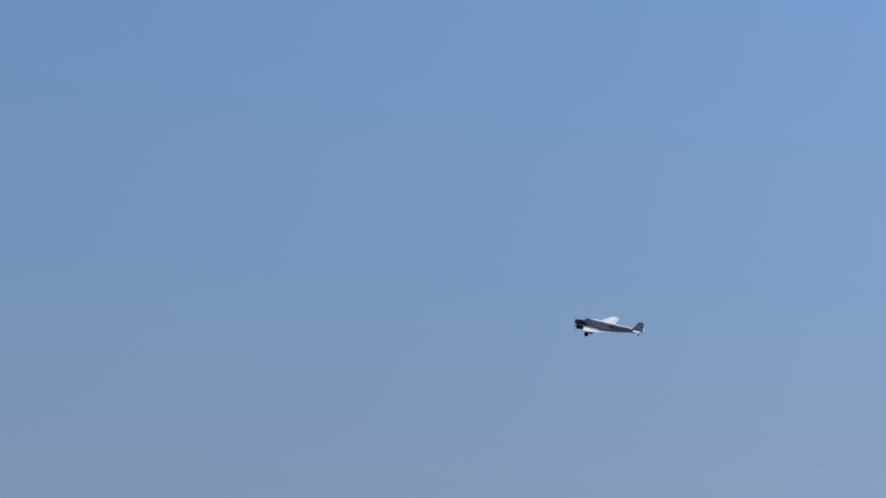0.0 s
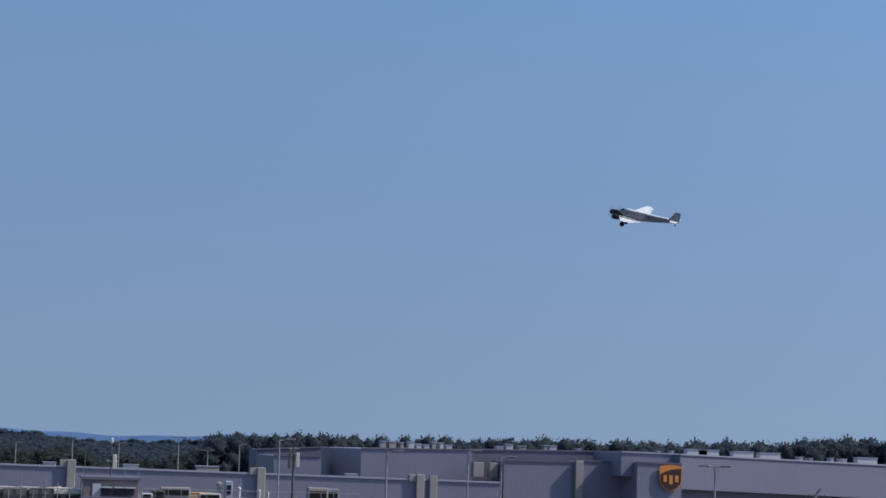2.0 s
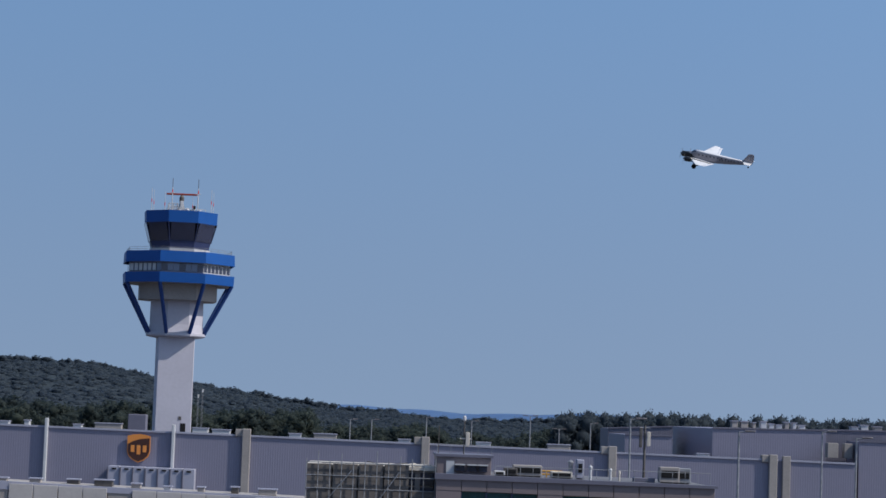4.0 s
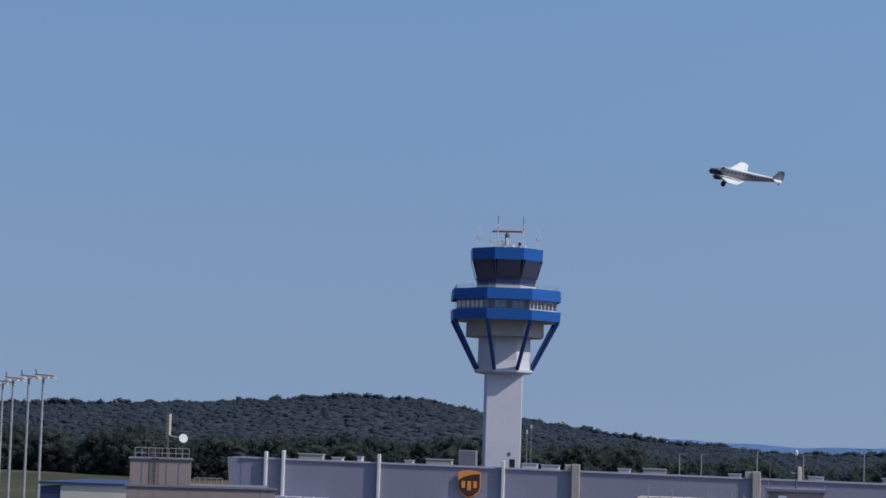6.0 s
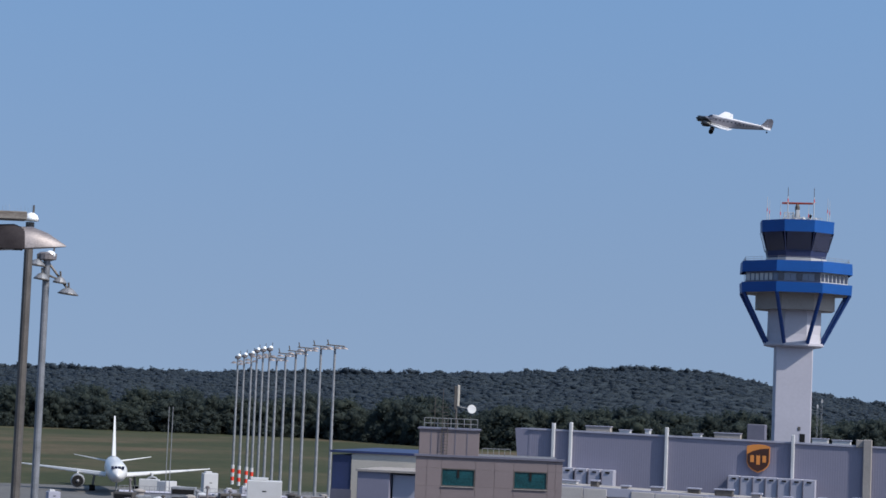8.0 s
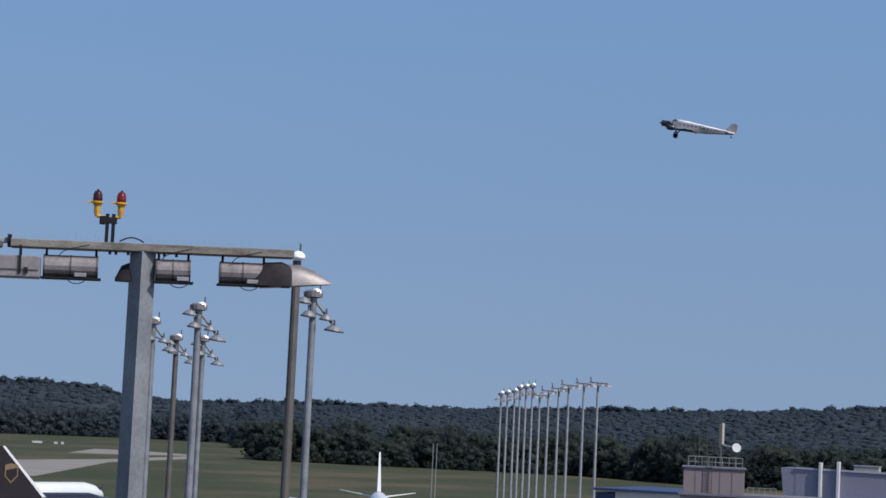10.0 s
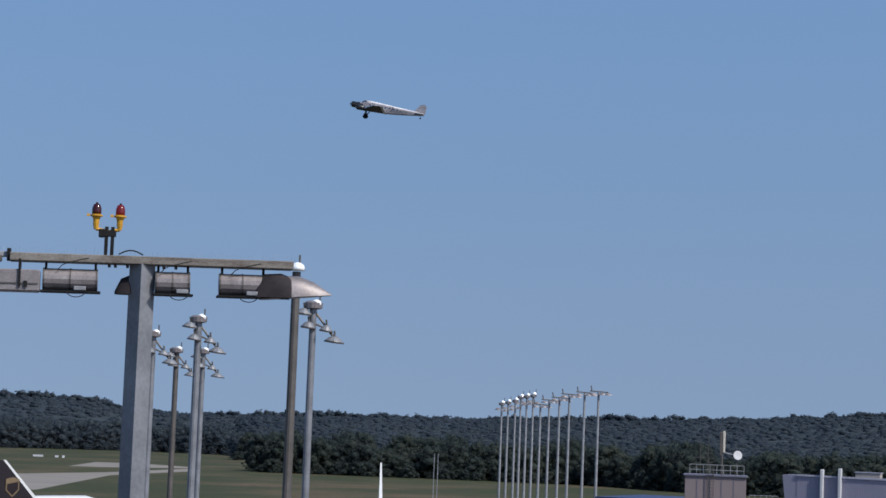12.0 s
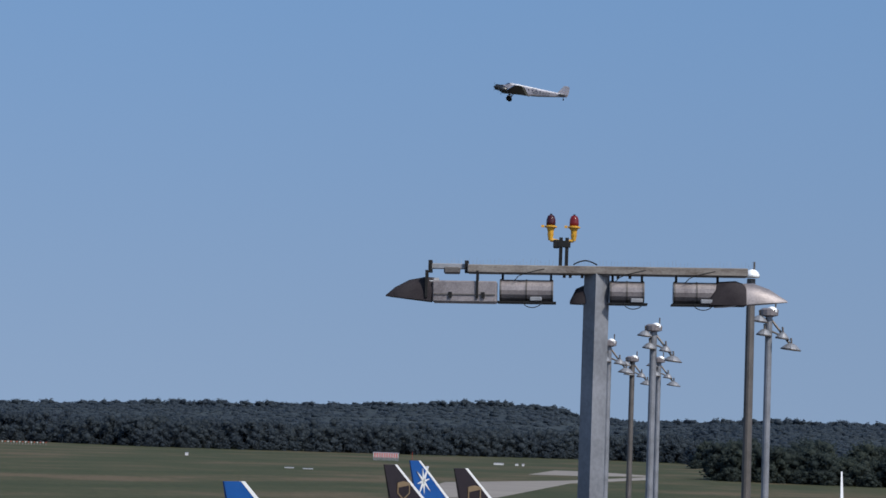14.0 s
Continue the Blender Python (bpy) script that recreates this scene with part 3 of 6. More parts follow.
    for pz in (56.8, 57.5, 58.0):
        for px in (-2.3, -0.7):
            tube(frame_work, (px, -1.2, pz), (px, 0.6, pz), 0.05, n=5)
        tube(frame_work, (-2.3, -1.2, pz), (-0.7, -1.2, pz), 0.05, n=5)
        tube(frame_work, (-2.3, 0.6, pz), (-0.7, 0.6, pz), 0.05, n=5)
    tube(frame_work, (-2.3, -1.2, 56.0), (-0.7, -1.2, 57.9), 0.045, n=5)
    part("brace", tube(bmesh.new(), (0.5, -1.0, 55.9), (2.4, -1.0, 57.3), 0.06, n=5), M["white"], t)
    part("mast", tube(bmesh.new(), (2.4, -1.0, 55.9), (2.4, -1.0, 57.8), 0.06, n=5), M["white"], t)
    part("platform_frame", frame_work, M["white"], t, "white service platform beside the radar")
    for px, py, r in ((0.9, -2.2, 0.42), (3.2, -1.2, 0.3)):
        part("radome", lathe(bmesh.new(), [(r * 0.8, 55.9), (r, 56.4), (r * 0.85, 56.9), (r * 0.4, 57.15), (0.02, 57.2)], 12, m=pose(px, py, 0)), M["white"], t, "small white radome", smooth=True)
    part("crossarm", tube(bmesh.new(), (-2.4, -3.6, 59.6), (-1.5, -3.6, 59.6), 0.07, n=5), M["white"], t)
    part("crossarm", tube(bmesh.new(), (2.15, -3.6, 59.6), (3.05, -3.6, 59.6), 0.07, n=5), M["white"], t)
    bar = bmesh.new()
    box(bar, -2.75, 2.75, -0.16, 0.16, -0.17, 0.17)
    bmesh.ops.bevel(bar, geom=bar.edges[:], offset=0.05, segments=1, affect="EDGES")
    radar = part("radar_bar", bar, M["orange"], t, "orange rotating radar bar")
    radar.matrix_basis = pose(0, 0, 59.75)
    part("door_recess", boxed(1.3, 2.2, -3.26, -3.18, 17.4, 19.0), M["black"], t)
    part("vent", boxed(0.9, 1.4, -3.27, -3.18, 19.6, 20.2), M["steel_dark"], t)
    return t, radar


tower, radar_bar = control_tower()


# ---- freight halls ----
def ribbed(bm, x0, x1, y, z0, z1, pitch=0.4, deep=0.01, z1b=None, z0b=None):
    """A sheet-metal wall facing -y, folded into upright ribs; its top may fall from z1 to z1b."""
    z1b = z1 if z1b is None else z1b
    z0b = z0 if z0b is None else z0b
    n = max(int((x1 - x0) / pitch), 1)
    p = (x1 - x0) / n
    pts = []
    for k in range(n):
        pts += [(x0 + k * p, y), (x0 + (k + 0.6) * p, y), (x0 + (k + 0.68) * p, y - deep), (x0 + (k + 0.92) * p, y - deep)]
    pts.append((x1, y))
    rows = [(bm.verts.new((a, b, z0 + (z0b - z0) * (a - x0) / (x1 - x0))), bm.verts.new((a, b, z1 + (z1b - z1) * (a - x0) / (x1 - x0)))) for a, b in pts]
    for p0, p1 in zip(rows, rows[1:]):
        bm.faces.new((p0[0], p1[0], p1[1], p0[1]))
    return bm


def sloped_block(bm, x0, x1, y0, y1, z0, za, zb):
    """A block whose top falls from za at x0 to zb at x1."""
    v = [bm.verts.new(p) for p in ((x0, y0, z0), (x1, y0, z0), (x1, y1, z0), (x0, y1, z0), (x0, y0, za), (x1, y0, zb), (x1, y1, zb), (x0, y1, za))]
    for f in ((3, 2, 1, 0), (4, 5, 6, 7), (0, 1, 5, 4), (1, 2, 6, 5), (2, 3, 7, 6), (3, 0, 4, 7)):
        bm.faces.new([v[i] for i in f])
    return bm


def edge_strip(x0, x1, y, z0, z1):
    """A slim roof edge that follows a falling wall top."""
    bm = bmesh.new()
    v = [bm.verts.new((x, yy, z + dz)) for x, z in ((x0, z0), (x1, z1)) for yy, dz in ((y - 0.18, -0.12), (y + 0.4, -0.12), (y + 0.4, 0.12), (y - 0.18, 0.12))]
    for f in ((0, 1, 2, 3), (7, 6, 5, 4), (0, 4, 5, 1), (1, 5, 6, 2), (2, 6, 7, 3), (3, 7, 4, 0)):
        bm.faces.new([v[i] for i in f])
    return bm


def shield(parent, x, y, zc, w=4.3, h=5.0):
    """A gold and brown shield sign, as plain shapes without its letters."""
    s = part("shield_sign", flat_outline(bmesh.new(), [(x + u * w / 2, zc + v * h / 2) for u, v in
             ((-1, 0.86), (-0.5, 0.97), (0, 1), (0.5, 0.97), (1, 0.86), (1, -0.25), (0.86, -0.55), (0.5, -0.82), (0, -1), (-0.5, -0.82), (-0.86, -0.55), (-1, -0.25))], y - 0.5, y - 0.25),
             M["gold"], parent, "gold and brown shield sign standing off the wall")
    part("field", flat_outline(bmesh.new(), [(x + u * w / 2, zc + v * h / 2) for u, v in
         ((-0.93, 0.30), (-0.5, 0.5), (0.1, 0.66), (0.93, 0.74), (0.93, -0.23), (0.79, -0.5), (0.46, -0.75), (0, -0.92), (-0.46, -0.75), (-0.79, -0.5), (-0.93, -0.23))], y - 0.56, y - 0.48),
         M["brown"], s, "brown field")
    for u in (-0.52, 0.0, 0.52):
        part("bar", boxed(x + u * w / 2 - 0.3, x + u * w / 2 + 0.3, y - 0.62, y - 0.55, zc - (1.0 if u == 0 else 0.62), zc + 0.5, bevel=0.02), M["gold"], s)
    part("bracket", boxed(x - 0.8, x + 0.8, y - 0.25, y + 0.1, zc - 0.2, zc + 0.2), M["steel_dark"], s)
    return s


def roof_vent(x, y, z, w, h, d=2.0, mat="white", label="pale ventilation unit on the hall roof"):
    t = thing("roof_vent", label, "ventilation unit", (x, y, z), group="units on the hall roofs")
    part("body", boxed(-w / 2, w / 2, -d / 2, d / 2, 0, h, bevel=0.06), M[mat], t)
    part("hood", boxed(-w / 2 - 0.12, w / 2 + 0.12, -d / 2 - 0.12, d / 2 + 0.12, h, h + 0.14), M["lilac"], t)
    return t


HY = 358.0                                  # depth of the long hall's front


def long_hall():
    t = thing("freight_hall", "long freight hall clad in lilac-grey ribbed sheet metal", "warehouse")
    x0, x1 = on(12.15, HY), on(-12.8, HY)
    za, zb = up(-0.61, HY / cos(radians(12.5))), up(-0.86, HY / cos(radians(11)))
    part("wall", ribbed(bmesh.new(), x0, x1, HY, 0, za, z1b=zb), M["cladding"], t)
    part("core", sloped_block(bmesh.new(), x0 + 0.05, x1 - 0.05, HY + 0.12, HY + 8, 0, za - 0.05, zb - 0.05), M["cladding"], t)
    part("roof", sloped_block(bmesh.new(), x0, x1, HY + 0.2, HY + 7.9, zb - 0.2, za + 0.03, zb + 0.03), M["roofing"], t)
    cop = bmesh.new()
    v = [cop.verts.new((x, yy, z + dz)) for x, z in ((x0, za), (x1, zb)) for yy, dz in ((HY - 0.22, -0.16), (HY + 0.3, -0.16), (HY + 0.3, 0.14), (HY - 0.22, 0.14))]
    for f in ((0, 1, 2, 3), (7, 6, 5, 4), (0, 4, 5, 1), (1, 5, 6, 2), (2, 6, 7, 3), (3, 7, 4, 0)):
        cop.faces.new([v[i] for i in f])
    part("coping", cop, M["lilac"], t, "pale metal coping")
    for a, el, style in ((11.48, -0.44, "white"), (11.02, -0.40, "white"), (8.49, -0.43, "white"), (5.19, -0.49, "white"), (3.25, -0.53, "concrete"), (-1.49, -0.57, "concrete"),
                         (-6.45, -0.64, "concrete"), (-10.66, -0.70, "concrete")):
        x, top = on(a, HY), up(el, HY / cos(radians(a)))
        w = 0.33 if style == "white" else 0.85
        p = part("buttress", boxed(x - w, x + w * 0.6, HY - 0.75, HY + 0.3, 0, top, bevel=0.08), M[style if style == "concrete" else "white"], t,
                 "white steel pier" if style == "white" else "weathered concrete pier")
        if style == "concrete":
            part("cap", boxed(x - w - 1.2, x - w + 0.3, HY - 0.4, HY + 1.5, top - 1.3, top - 0.1, bevel=0.05), M["concrete"], p)
    shield(t, on(6.09, HY), HY, up(-1.15, HY), 3.8, 4.7)
    part("side_wing", flat_outline(bmesh.new(), [(on(12.52, HY) + 1.9, 0), (x0 + 0.1, 0), (x0 + 0.1, za - 0.02), (on(12.52, HY), za)], HY + 0.05, HY + 8), M["cladding"], t, "end bay with a leaning edge")
    for a, h, w in ((10.3, 0.9, 4.2), (9.6, 0.5, 1.8), (9.0, 0.8, 0.8), (6.9, 0.9, 4.4), (7.7, 0.5, 1.4), (4.5, 0.8, 2.6), (3.95, 0.7, 3.0), (2.0, 0.6, 2.0), (1.2, 0.8, 3.8),
                    (-0.9, 0.5, 2.0), (-3.0, 0.6, 2.4), (-5.0, 0.8, 3.8), (-8.8, 0.4, 2.0)):
        x = on(a, HY + 4)
        roof_vent(x, HY + 4, za + (zb - za) * (x - x0) / (x1 - x0), w, h, mat="concrete" if w > 3 else "white")
    solid("plant_room", boxed(-1.5, 1.5, -1.5, 1.5, 0, 2.7, bevel=0.1), M["cladding_dark"], "dark grey plant room beside the tower shaft", "plant room", (on(6.15, HY + 6), HY + 6, za - 0.4))
    return t


hall_one = long_hall()


def dock_shelter(x, z1):
    t = thing("dock_shelter", "pale sheet-metal dock shelter with a dark seam, against the hall", "dock shelter", (x, HY - 3.0, 0), group="dock shelters")
    part("hood", boxed(-0.95, 0.95, 0, 2.9, 0, z1, bevel=0.05), M["lilac"], t)
    part("flap", boxed(-1.04, -0.96, -0.3, 2.8, 0, z1 - 0.1), M["cladding_dark"], t, "dark side flap")
    part("lamp", boxed(-0.35, 0.35, -0.12, 0.02, z1 - 0.55, z1 - 0.3), M["black"], t)
    return t


for a0, a1, n in ((11.0, 9.95, 4), (6.66, 4.72, 7)):
    for k in range(n):
        dock_shelter(on(a0 + (a1 - a0) * k / (n - 1), HY), up(-1.62 - 0.02 * k / n, HY))


def tall_hall():
    t = thing("freight_terminal", "tall stepped freight terminal clad in lilac-grey sheet metal", "warehouse")
    y = HY + 16

    def face(name, a0, a1, depth, e0, e1, foot=0.0, mat="cladding", back=14.0, label="", foot_b=None, edge="cladding_dark"):
        x0, x1 = on(a0, depth), on(a1, depth)
        z0, z1 = up(e0, depth / cos(radians(a0))), up(e1, depth / cos(radians(a1)))
        p = part(name, ribbed(bmesh.new(), x0, x1, depth, foot, z0, z1b=z1, z0b=foot_b), M[mat], t, label)
        part("body", sloped_block(bmesh.new(), x0 + 0.03, x1 - 0.03, depth + 0.12, depth + back, foot if foot_b is None else foot + 0.3, z0 - 0.04, z1 - 0.04), M[mat], p)
        part("edge", edge_strip(x0, x1, depth, z0, z1), M[edge], p, "slim roof edge")
        return p

    face("low_wing", -6.75, -8.0, HY + 11, -0.31, -0.31, back=26)
    # set-back wall lies in shade, put in as the darker cladding
    face("rear_wing", -6.3, -8.0, HY + 40, -0.16, -0.06, mat="cladding_dark", label="upper storey set back, shade put in its dark colour")
    face("west_bay", -9.05, -12.0, HY + 9, -0.06, -0.01, back=58)
    # darker cladding again carries the shade of the bay behind
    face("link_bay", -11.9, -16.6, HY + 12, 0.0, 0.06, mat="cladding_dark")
    face("middle_bay", -12.85, -14.9, HY + 1, -0.27, -0.25, back=10)
    face("recess", -14.8, -16.5, HY + 0.5, -0.22, -0.21, back=10)
    face("gable", -16.38, -17.55, HY - 9, -0.21, -0.22, back=18)
    face("upper_gable", -15.95, -17.65, HY - 6.5, 0.055, 0.03, foot=up(-0.6, HY), back=18, edge="lilac")
    main = face("main_wall", -17.5, -30.0, HY - 9, 0.03, -0.24, foot=up(-0.9, HY), foot_b=up(-1.22, HY), back=30, edge="lilac")
    bay = part("bay_wall", ribbed(bmesh.new(), on(-17.4, HY - 6.5), on(-22.1, HY - 6.5), HY - 6.5, 0, up(-0.9, HY)), M["cladding"], t, "shaded loading bay")
    east = part("east_wall", ribbed(bmesh.new(), on(-22.0, HY - 8.6), on(-30, HY - 8.6), HY - 8.6, 0, up(-1.0, HY), z1b=up(-1.2, HY)), M["cladding"], t)
    shield(t, on(-17.24, HY - 9), HY - 9, up(-0.62, HY), 3.9, 4.5)
    sign = shield(t, on(-24.05, HY - 9.1), HY - 9.1, up(-1.70, HY), 3.8, 4.5)
    # the long east front turns a little towards the morning sun
    hinge = on(-17.5, HY - 9)
    for wall in (main, bay, east, sign):
        wall.matrix_basis = pose(hinge, HY - 9, 0, 0, 0, 9) @ pose(-hinge, 9 - HY, 0)
    for a, el, d in ((-11.0, -0.74, HY), (-14.85, -0.22, HY + 0.5)):
        x = on(a, d)
        part("buttress", boxed(x - 0.8, x + 0.5, d - 0.78, d + 0.2, 0, up(el, d), bevel=0.06), M["concrete"], t, "weathered concrete pier")
    for a, w, h in ((-12.15, 1.8, 4.6), (-12.55, 1.4, 4.4)):
        part("stair_box", boxed(on(a, HY + 5) - w / 2, on(a, HY + 5) + w / 2, HY + 4, HY + 6, up(-0.75, HY), up(-0.35, HY), bevel=0.05), M["concrete"], t)
    return t


hall_two = tall_hall()
rv = random.Random(5)
for a in (-9.6, -9.85, -10.1, -10.35, -10.55, -10.75, -10.95, -11.15, -11.35, -12.7, -12.95, -13.3, -13.9, -14.1, -14.8, -16.9, -17.25, -17.9, -18.2, -19.1, -19.8, -20.6, -20.85,
          -21.4, -21.7, -22.3, -23.4, -23.9, -24.6, -25.4):
    big = a in (-17.9, -18.2, -19.1, -19.8, -22.3, -23.4, -24.6)
    d = HY + 20
    roof_vent(on(a, d), d, up(0.045 + (min(0, (a + 16)) * 0.021 if a < -16 else 0), d) - 0.5, 3.9 if big else rv.uniform(0.5, 1.3), 1.6 if big else rv.uniform(0.7, 1.25),
              mat="white" if big or rv.random() < 0.6 else "concrete")


# ---- concrete annexe in front of the long hall ----
def annexe():
    y = 262.0
    t = thing("annexe", "low annexe faced with grey concrete panels", "building")
    x0, x1 = on(11.9, y), on(1.7, y)
    za, zb = up(-2.1, y), up(-2.33, y)
    part("body", sloped_block(bmesh.new(), x0, x1, y + 0.25, y + 12, 0, za - 0.1, zb - 0.1), M["concrete"], t)
    part("parapet", sloped_block(bmesh.new(), x0 - 0.1, x1 + 0.1, y - 0.12, y + 0.5, zb - 0.1, za + 0.1, zb + 0.1), M["lilac"], t, "pale metal parapet")
    n = 16
    w = (x1 - x0) / n
    rr = random.Random(2)
    for k in range(n):
        z = za + (zb - za) * (k + 0.5) / n
        deep = 0.22 if k % 5 != 3 else 0.03
        part("panel", boxed(x0 + k * w + 0.05, x0 + (k + 1) * w - 0.05, y - deep, y + 0.26, 0, z - 0.12, bevel=0.03), M["panel"] if k % 5 != 3 else M["concrete"], t)
    for k in range(11):
        x = x0 + (x1 - x0) * (0.05 + 0.085 * k)
        roof_vent(x, y + 5 + rr.uniform(-2, 4), za + (zb - za) * (x - x0) / (x1 - x0) - 0.1, rr.uniform(0.6, 2.4), rr.uniform(0.35, 0.8), 1.4,
                  rr.choice(("white", "steel_dark", "concrete")), "small rooftop unit on the annexe")
    return t


annexe()


# ---- office block with the aerials ----
def window_unit(parent, x, y, z, w, h, glass="glass_green"):
    f = bmesh.new()
    for b in ((-w / 2, w / 2, -0.06, 0.2, -0.09, 0.0), (-w / 2, w / 2, -0.06, 0.2, h, h + 0.09), (-w / 2 - 0.09, -w / 2, -0.06, 0.2, -0.09, h + 0.09),
              (w / 2, w / 2 + 0.09, -0.06, 0.2, -0.09, h + 0.09)):
        box(f, *b)
    win = part("window", f, M["steel_dark"], parent)
    win.matrix_basis = pose(x, y, z)
    part("pane", boxed(-w / 2, w / 2, 0.02, 0.08, 0, h), M[glass], win)
    part("mullion", boxed(-0.1, 0.1, -0.05, 0.05, h * 0.5, h), M["black"], win)
    part("sill", boxed(-w / 2 - 0.1, w / 2 + 0.1, -0.16, 0.0, -0.14, -0.09), M["concrete"], win)
    return win


OFFICE_SPIN = pose(-43.3, 185, 0, 0, 0, 14) @ pose(43.3, -185, 0)     # the block faces the terrace squarely


def office():
    y = 185.0
    t = thing("office_block", "five-storey office block with rosy panels and green-tinted windows", "building")
    x0, x1, top = on(15.06, y), on(11.26, y), up(-1.44, 190)
    part("core", boxed(x0 + 0.15, x1 - 0.15, y + 0.3, y + 14, 0, top - 0.1), M["pink"], t)
    wins = [(on(13.96, y), 3.0), (on(12.09, y), 3.0)]
    lines = [top, up(-1.76, 190), up(-2.22, 190), up(-2.60, 190), up(-3.06, 190), up(-3.45, 190), up(-3.9, 190), 0.0]
    edges = sorted([x0, x1] + [w[0] - 1.5 for w in wins] + [w[0] + 1.5 for w in wins] + [x0 + 1.0, (wins[0][0] + wins[1][0]) / 2, x1 - 0.6])
    for r in range(len(lines) - 1):
        for a, b in zip(edges, edges[1:]):
            middle = (a + b) / 2
            glazed = any(abs(middle - w[0]) < 1.4 for w in wins)
            if glazed and r in (1, 3, 5):
                window_unit(t, middle, y + 0.05, lines[r + 1] + 0.06, b - a - 0.2, lines[r] - lines[r + 1] - 0.12)
            else:
                part("panel", boxed(a + 0.012, b - 0.012, y, y + 0.31, lines[r + 1] + 0.004, lines[r] - 0.004, bevel=0.006), M["pink"], t)
    part("coping", boxed(x0 - 0.15, x1 + 0.15, y - 0.15, y + 0.5, top - 0.05, top + 0.14), M["cladding_dark"], t)
    part("roof", boxed(x0 + 0.2, x1 - 0.2, y + 0.45, y + 13.8, top - 0.12, top), M["roofing"], t)
    for z in (up(-2.22, 190), up(-3.06, 190)):
        part("side_window", boxed(x0 + 0.02, x0 + 0.16, y + 1.5, y + 4, z, z + 1.4), M["glass_dark"], t)
    px1, ptop = on(13.45, y), up(-0.74, 190)
    pent = part("penthouse", boxed(x0 + 0.2, px1, y + 1.2, y + 8, top - 0.05, ptop, bevel=0.03), M["pink"], t)
    part("coping", boxed(x0 + 0.05, px1 + 0.15, y + 1.05, y + 8.1, ptop, ptop + 0.12), M["cladding_dark"], pent)
    for k in range(4):
        x = x0 + 0.2 + (px1 - x0 - 0.2) * (k + 1) / 5
        part("joint", boxed(x - 0.03, x + 0.03, y + 1.17, y + 1.24, top, ptop), M["cladding_dark"], pent)
    ladder = bmesh.new()
    lx = on(14.35, y)
    for s in (-0.25, 0.25):
        tube(ladder, (lx + s, y + 1.0, top), (lx + s, y + 1.0, ptop + 1.1), 0.035, n=5)
    for k in range(14):
        tube(ladder, (lx - 0.25, y + 1.0, top + 0.2 + 0.28 * k), (lx + 0.25, y + 1.0, top + 0.2 + 0.28 * k), 0.025, n=5)
    part("ladder", ladder, M["steel_dark"], pent)
    rail = bmesh.new()
    for k in range(9):
        x = x0 + 0.6 + (px1 - x0 - 0.8) * k / 8
        tube(rail, (x, y + 1.5, ptop + 0.1), (x, y + 1.5, ptop + 1.0), 0.03, n=5)
    for h in (0.55, 1.0):
        tube(rail, (x0 + 0.6, y + 1.5, ptop + h), (px1 - 0.2, y + 1.5, ptop + h), 0.03, n=5)
    part("railing", rail, M["steel"], pent)
    rail = bmesh.new()
    for k in range(6):
        tube(rail, (px1 + 0.3 + 0.5 * k, y + 1.5, top), (px1 + 0.3 + 0.5 * k, y + 1.5, top + 0.8), 0.025, n=5)
    tube(rail, (px1 + 0.3, y + 1.5, top + 0.8), (px1 + 2.8, y + 1.5, top + 0.8), 0.03, n=5)
    part("railing", rail, M["steel"], t)
    t.matrix_basis = OFFICE_SPIN
    return x0, px1, ptop, y


OX0, OX1, OTOP, OY = office()


def aerial_mast():
    x = on(14.08, OY)
    t = thing("aerial_mast", "rooftop aerial mast with a white dish and a tall panel aerial", "antenna", (x, OY + 3, OTOP))
    h = up(0.47, 190) - OTOP
    part("pole", tube(bmesh.new(), (0, 0, 0), (0, 0, h - 0.3), 0.09, n=8), M["steel_dark"], t)
    part("panel_aerial", boxed(-0.24, 0.0, -0.2, 0.1, h - 2.2, h - 0.1, bevel=0.04), M["steel_dark"], t, "dark panel aerial")
    part("panel_aerial", boxed(0.04, 0.26, -0.2, 0.1, h - 1.9, h, bevel=0.04), M["cream"], t, "cream panel aerial")
    dish = part("dish", lathe(bmesh.new(), [(0.04, -0.22), (0.24, -0.17), (0.38, -0.03), (0.41, 0.05), (0.35, 0.04)], 18), M["white"], t, "round white dish", smooth=True)
    dish.matrix_basis = pose(on(13.68, OY) - x, -0.2, up(-0.17, 190) - OTOP, 78, 0, 15)
    part("dish_arm", tube(bmesh.new(), (0, 0, up(-0.1, 190) - OTOP), (on(13.68, OY) - x, 0.05, up(-0.17, 190) - OTOP), 0.05, n=6), M["steel"], t)
    for dx, top in ((-1.9, 2.9), (-1.2, 3.6), (1.3, 2.2)):
        w = part("whip", tube(bmesh.new(), (dx, 0, 0), (dx, 0, top), 0.03, n=5), M["steel_dark"], t)
        if dx < 0:
            part("dipole", tube(bmesh.new(), (dx - 0.6, 0, top * 0.55), (dx + 0.6, 0, top * 0.55), 0.02, n=5), M["steel_dark"], w)
    t.matrix_basis = OFFICE_SPIN @ t.matrix_basis
    return t


aerial_mast()


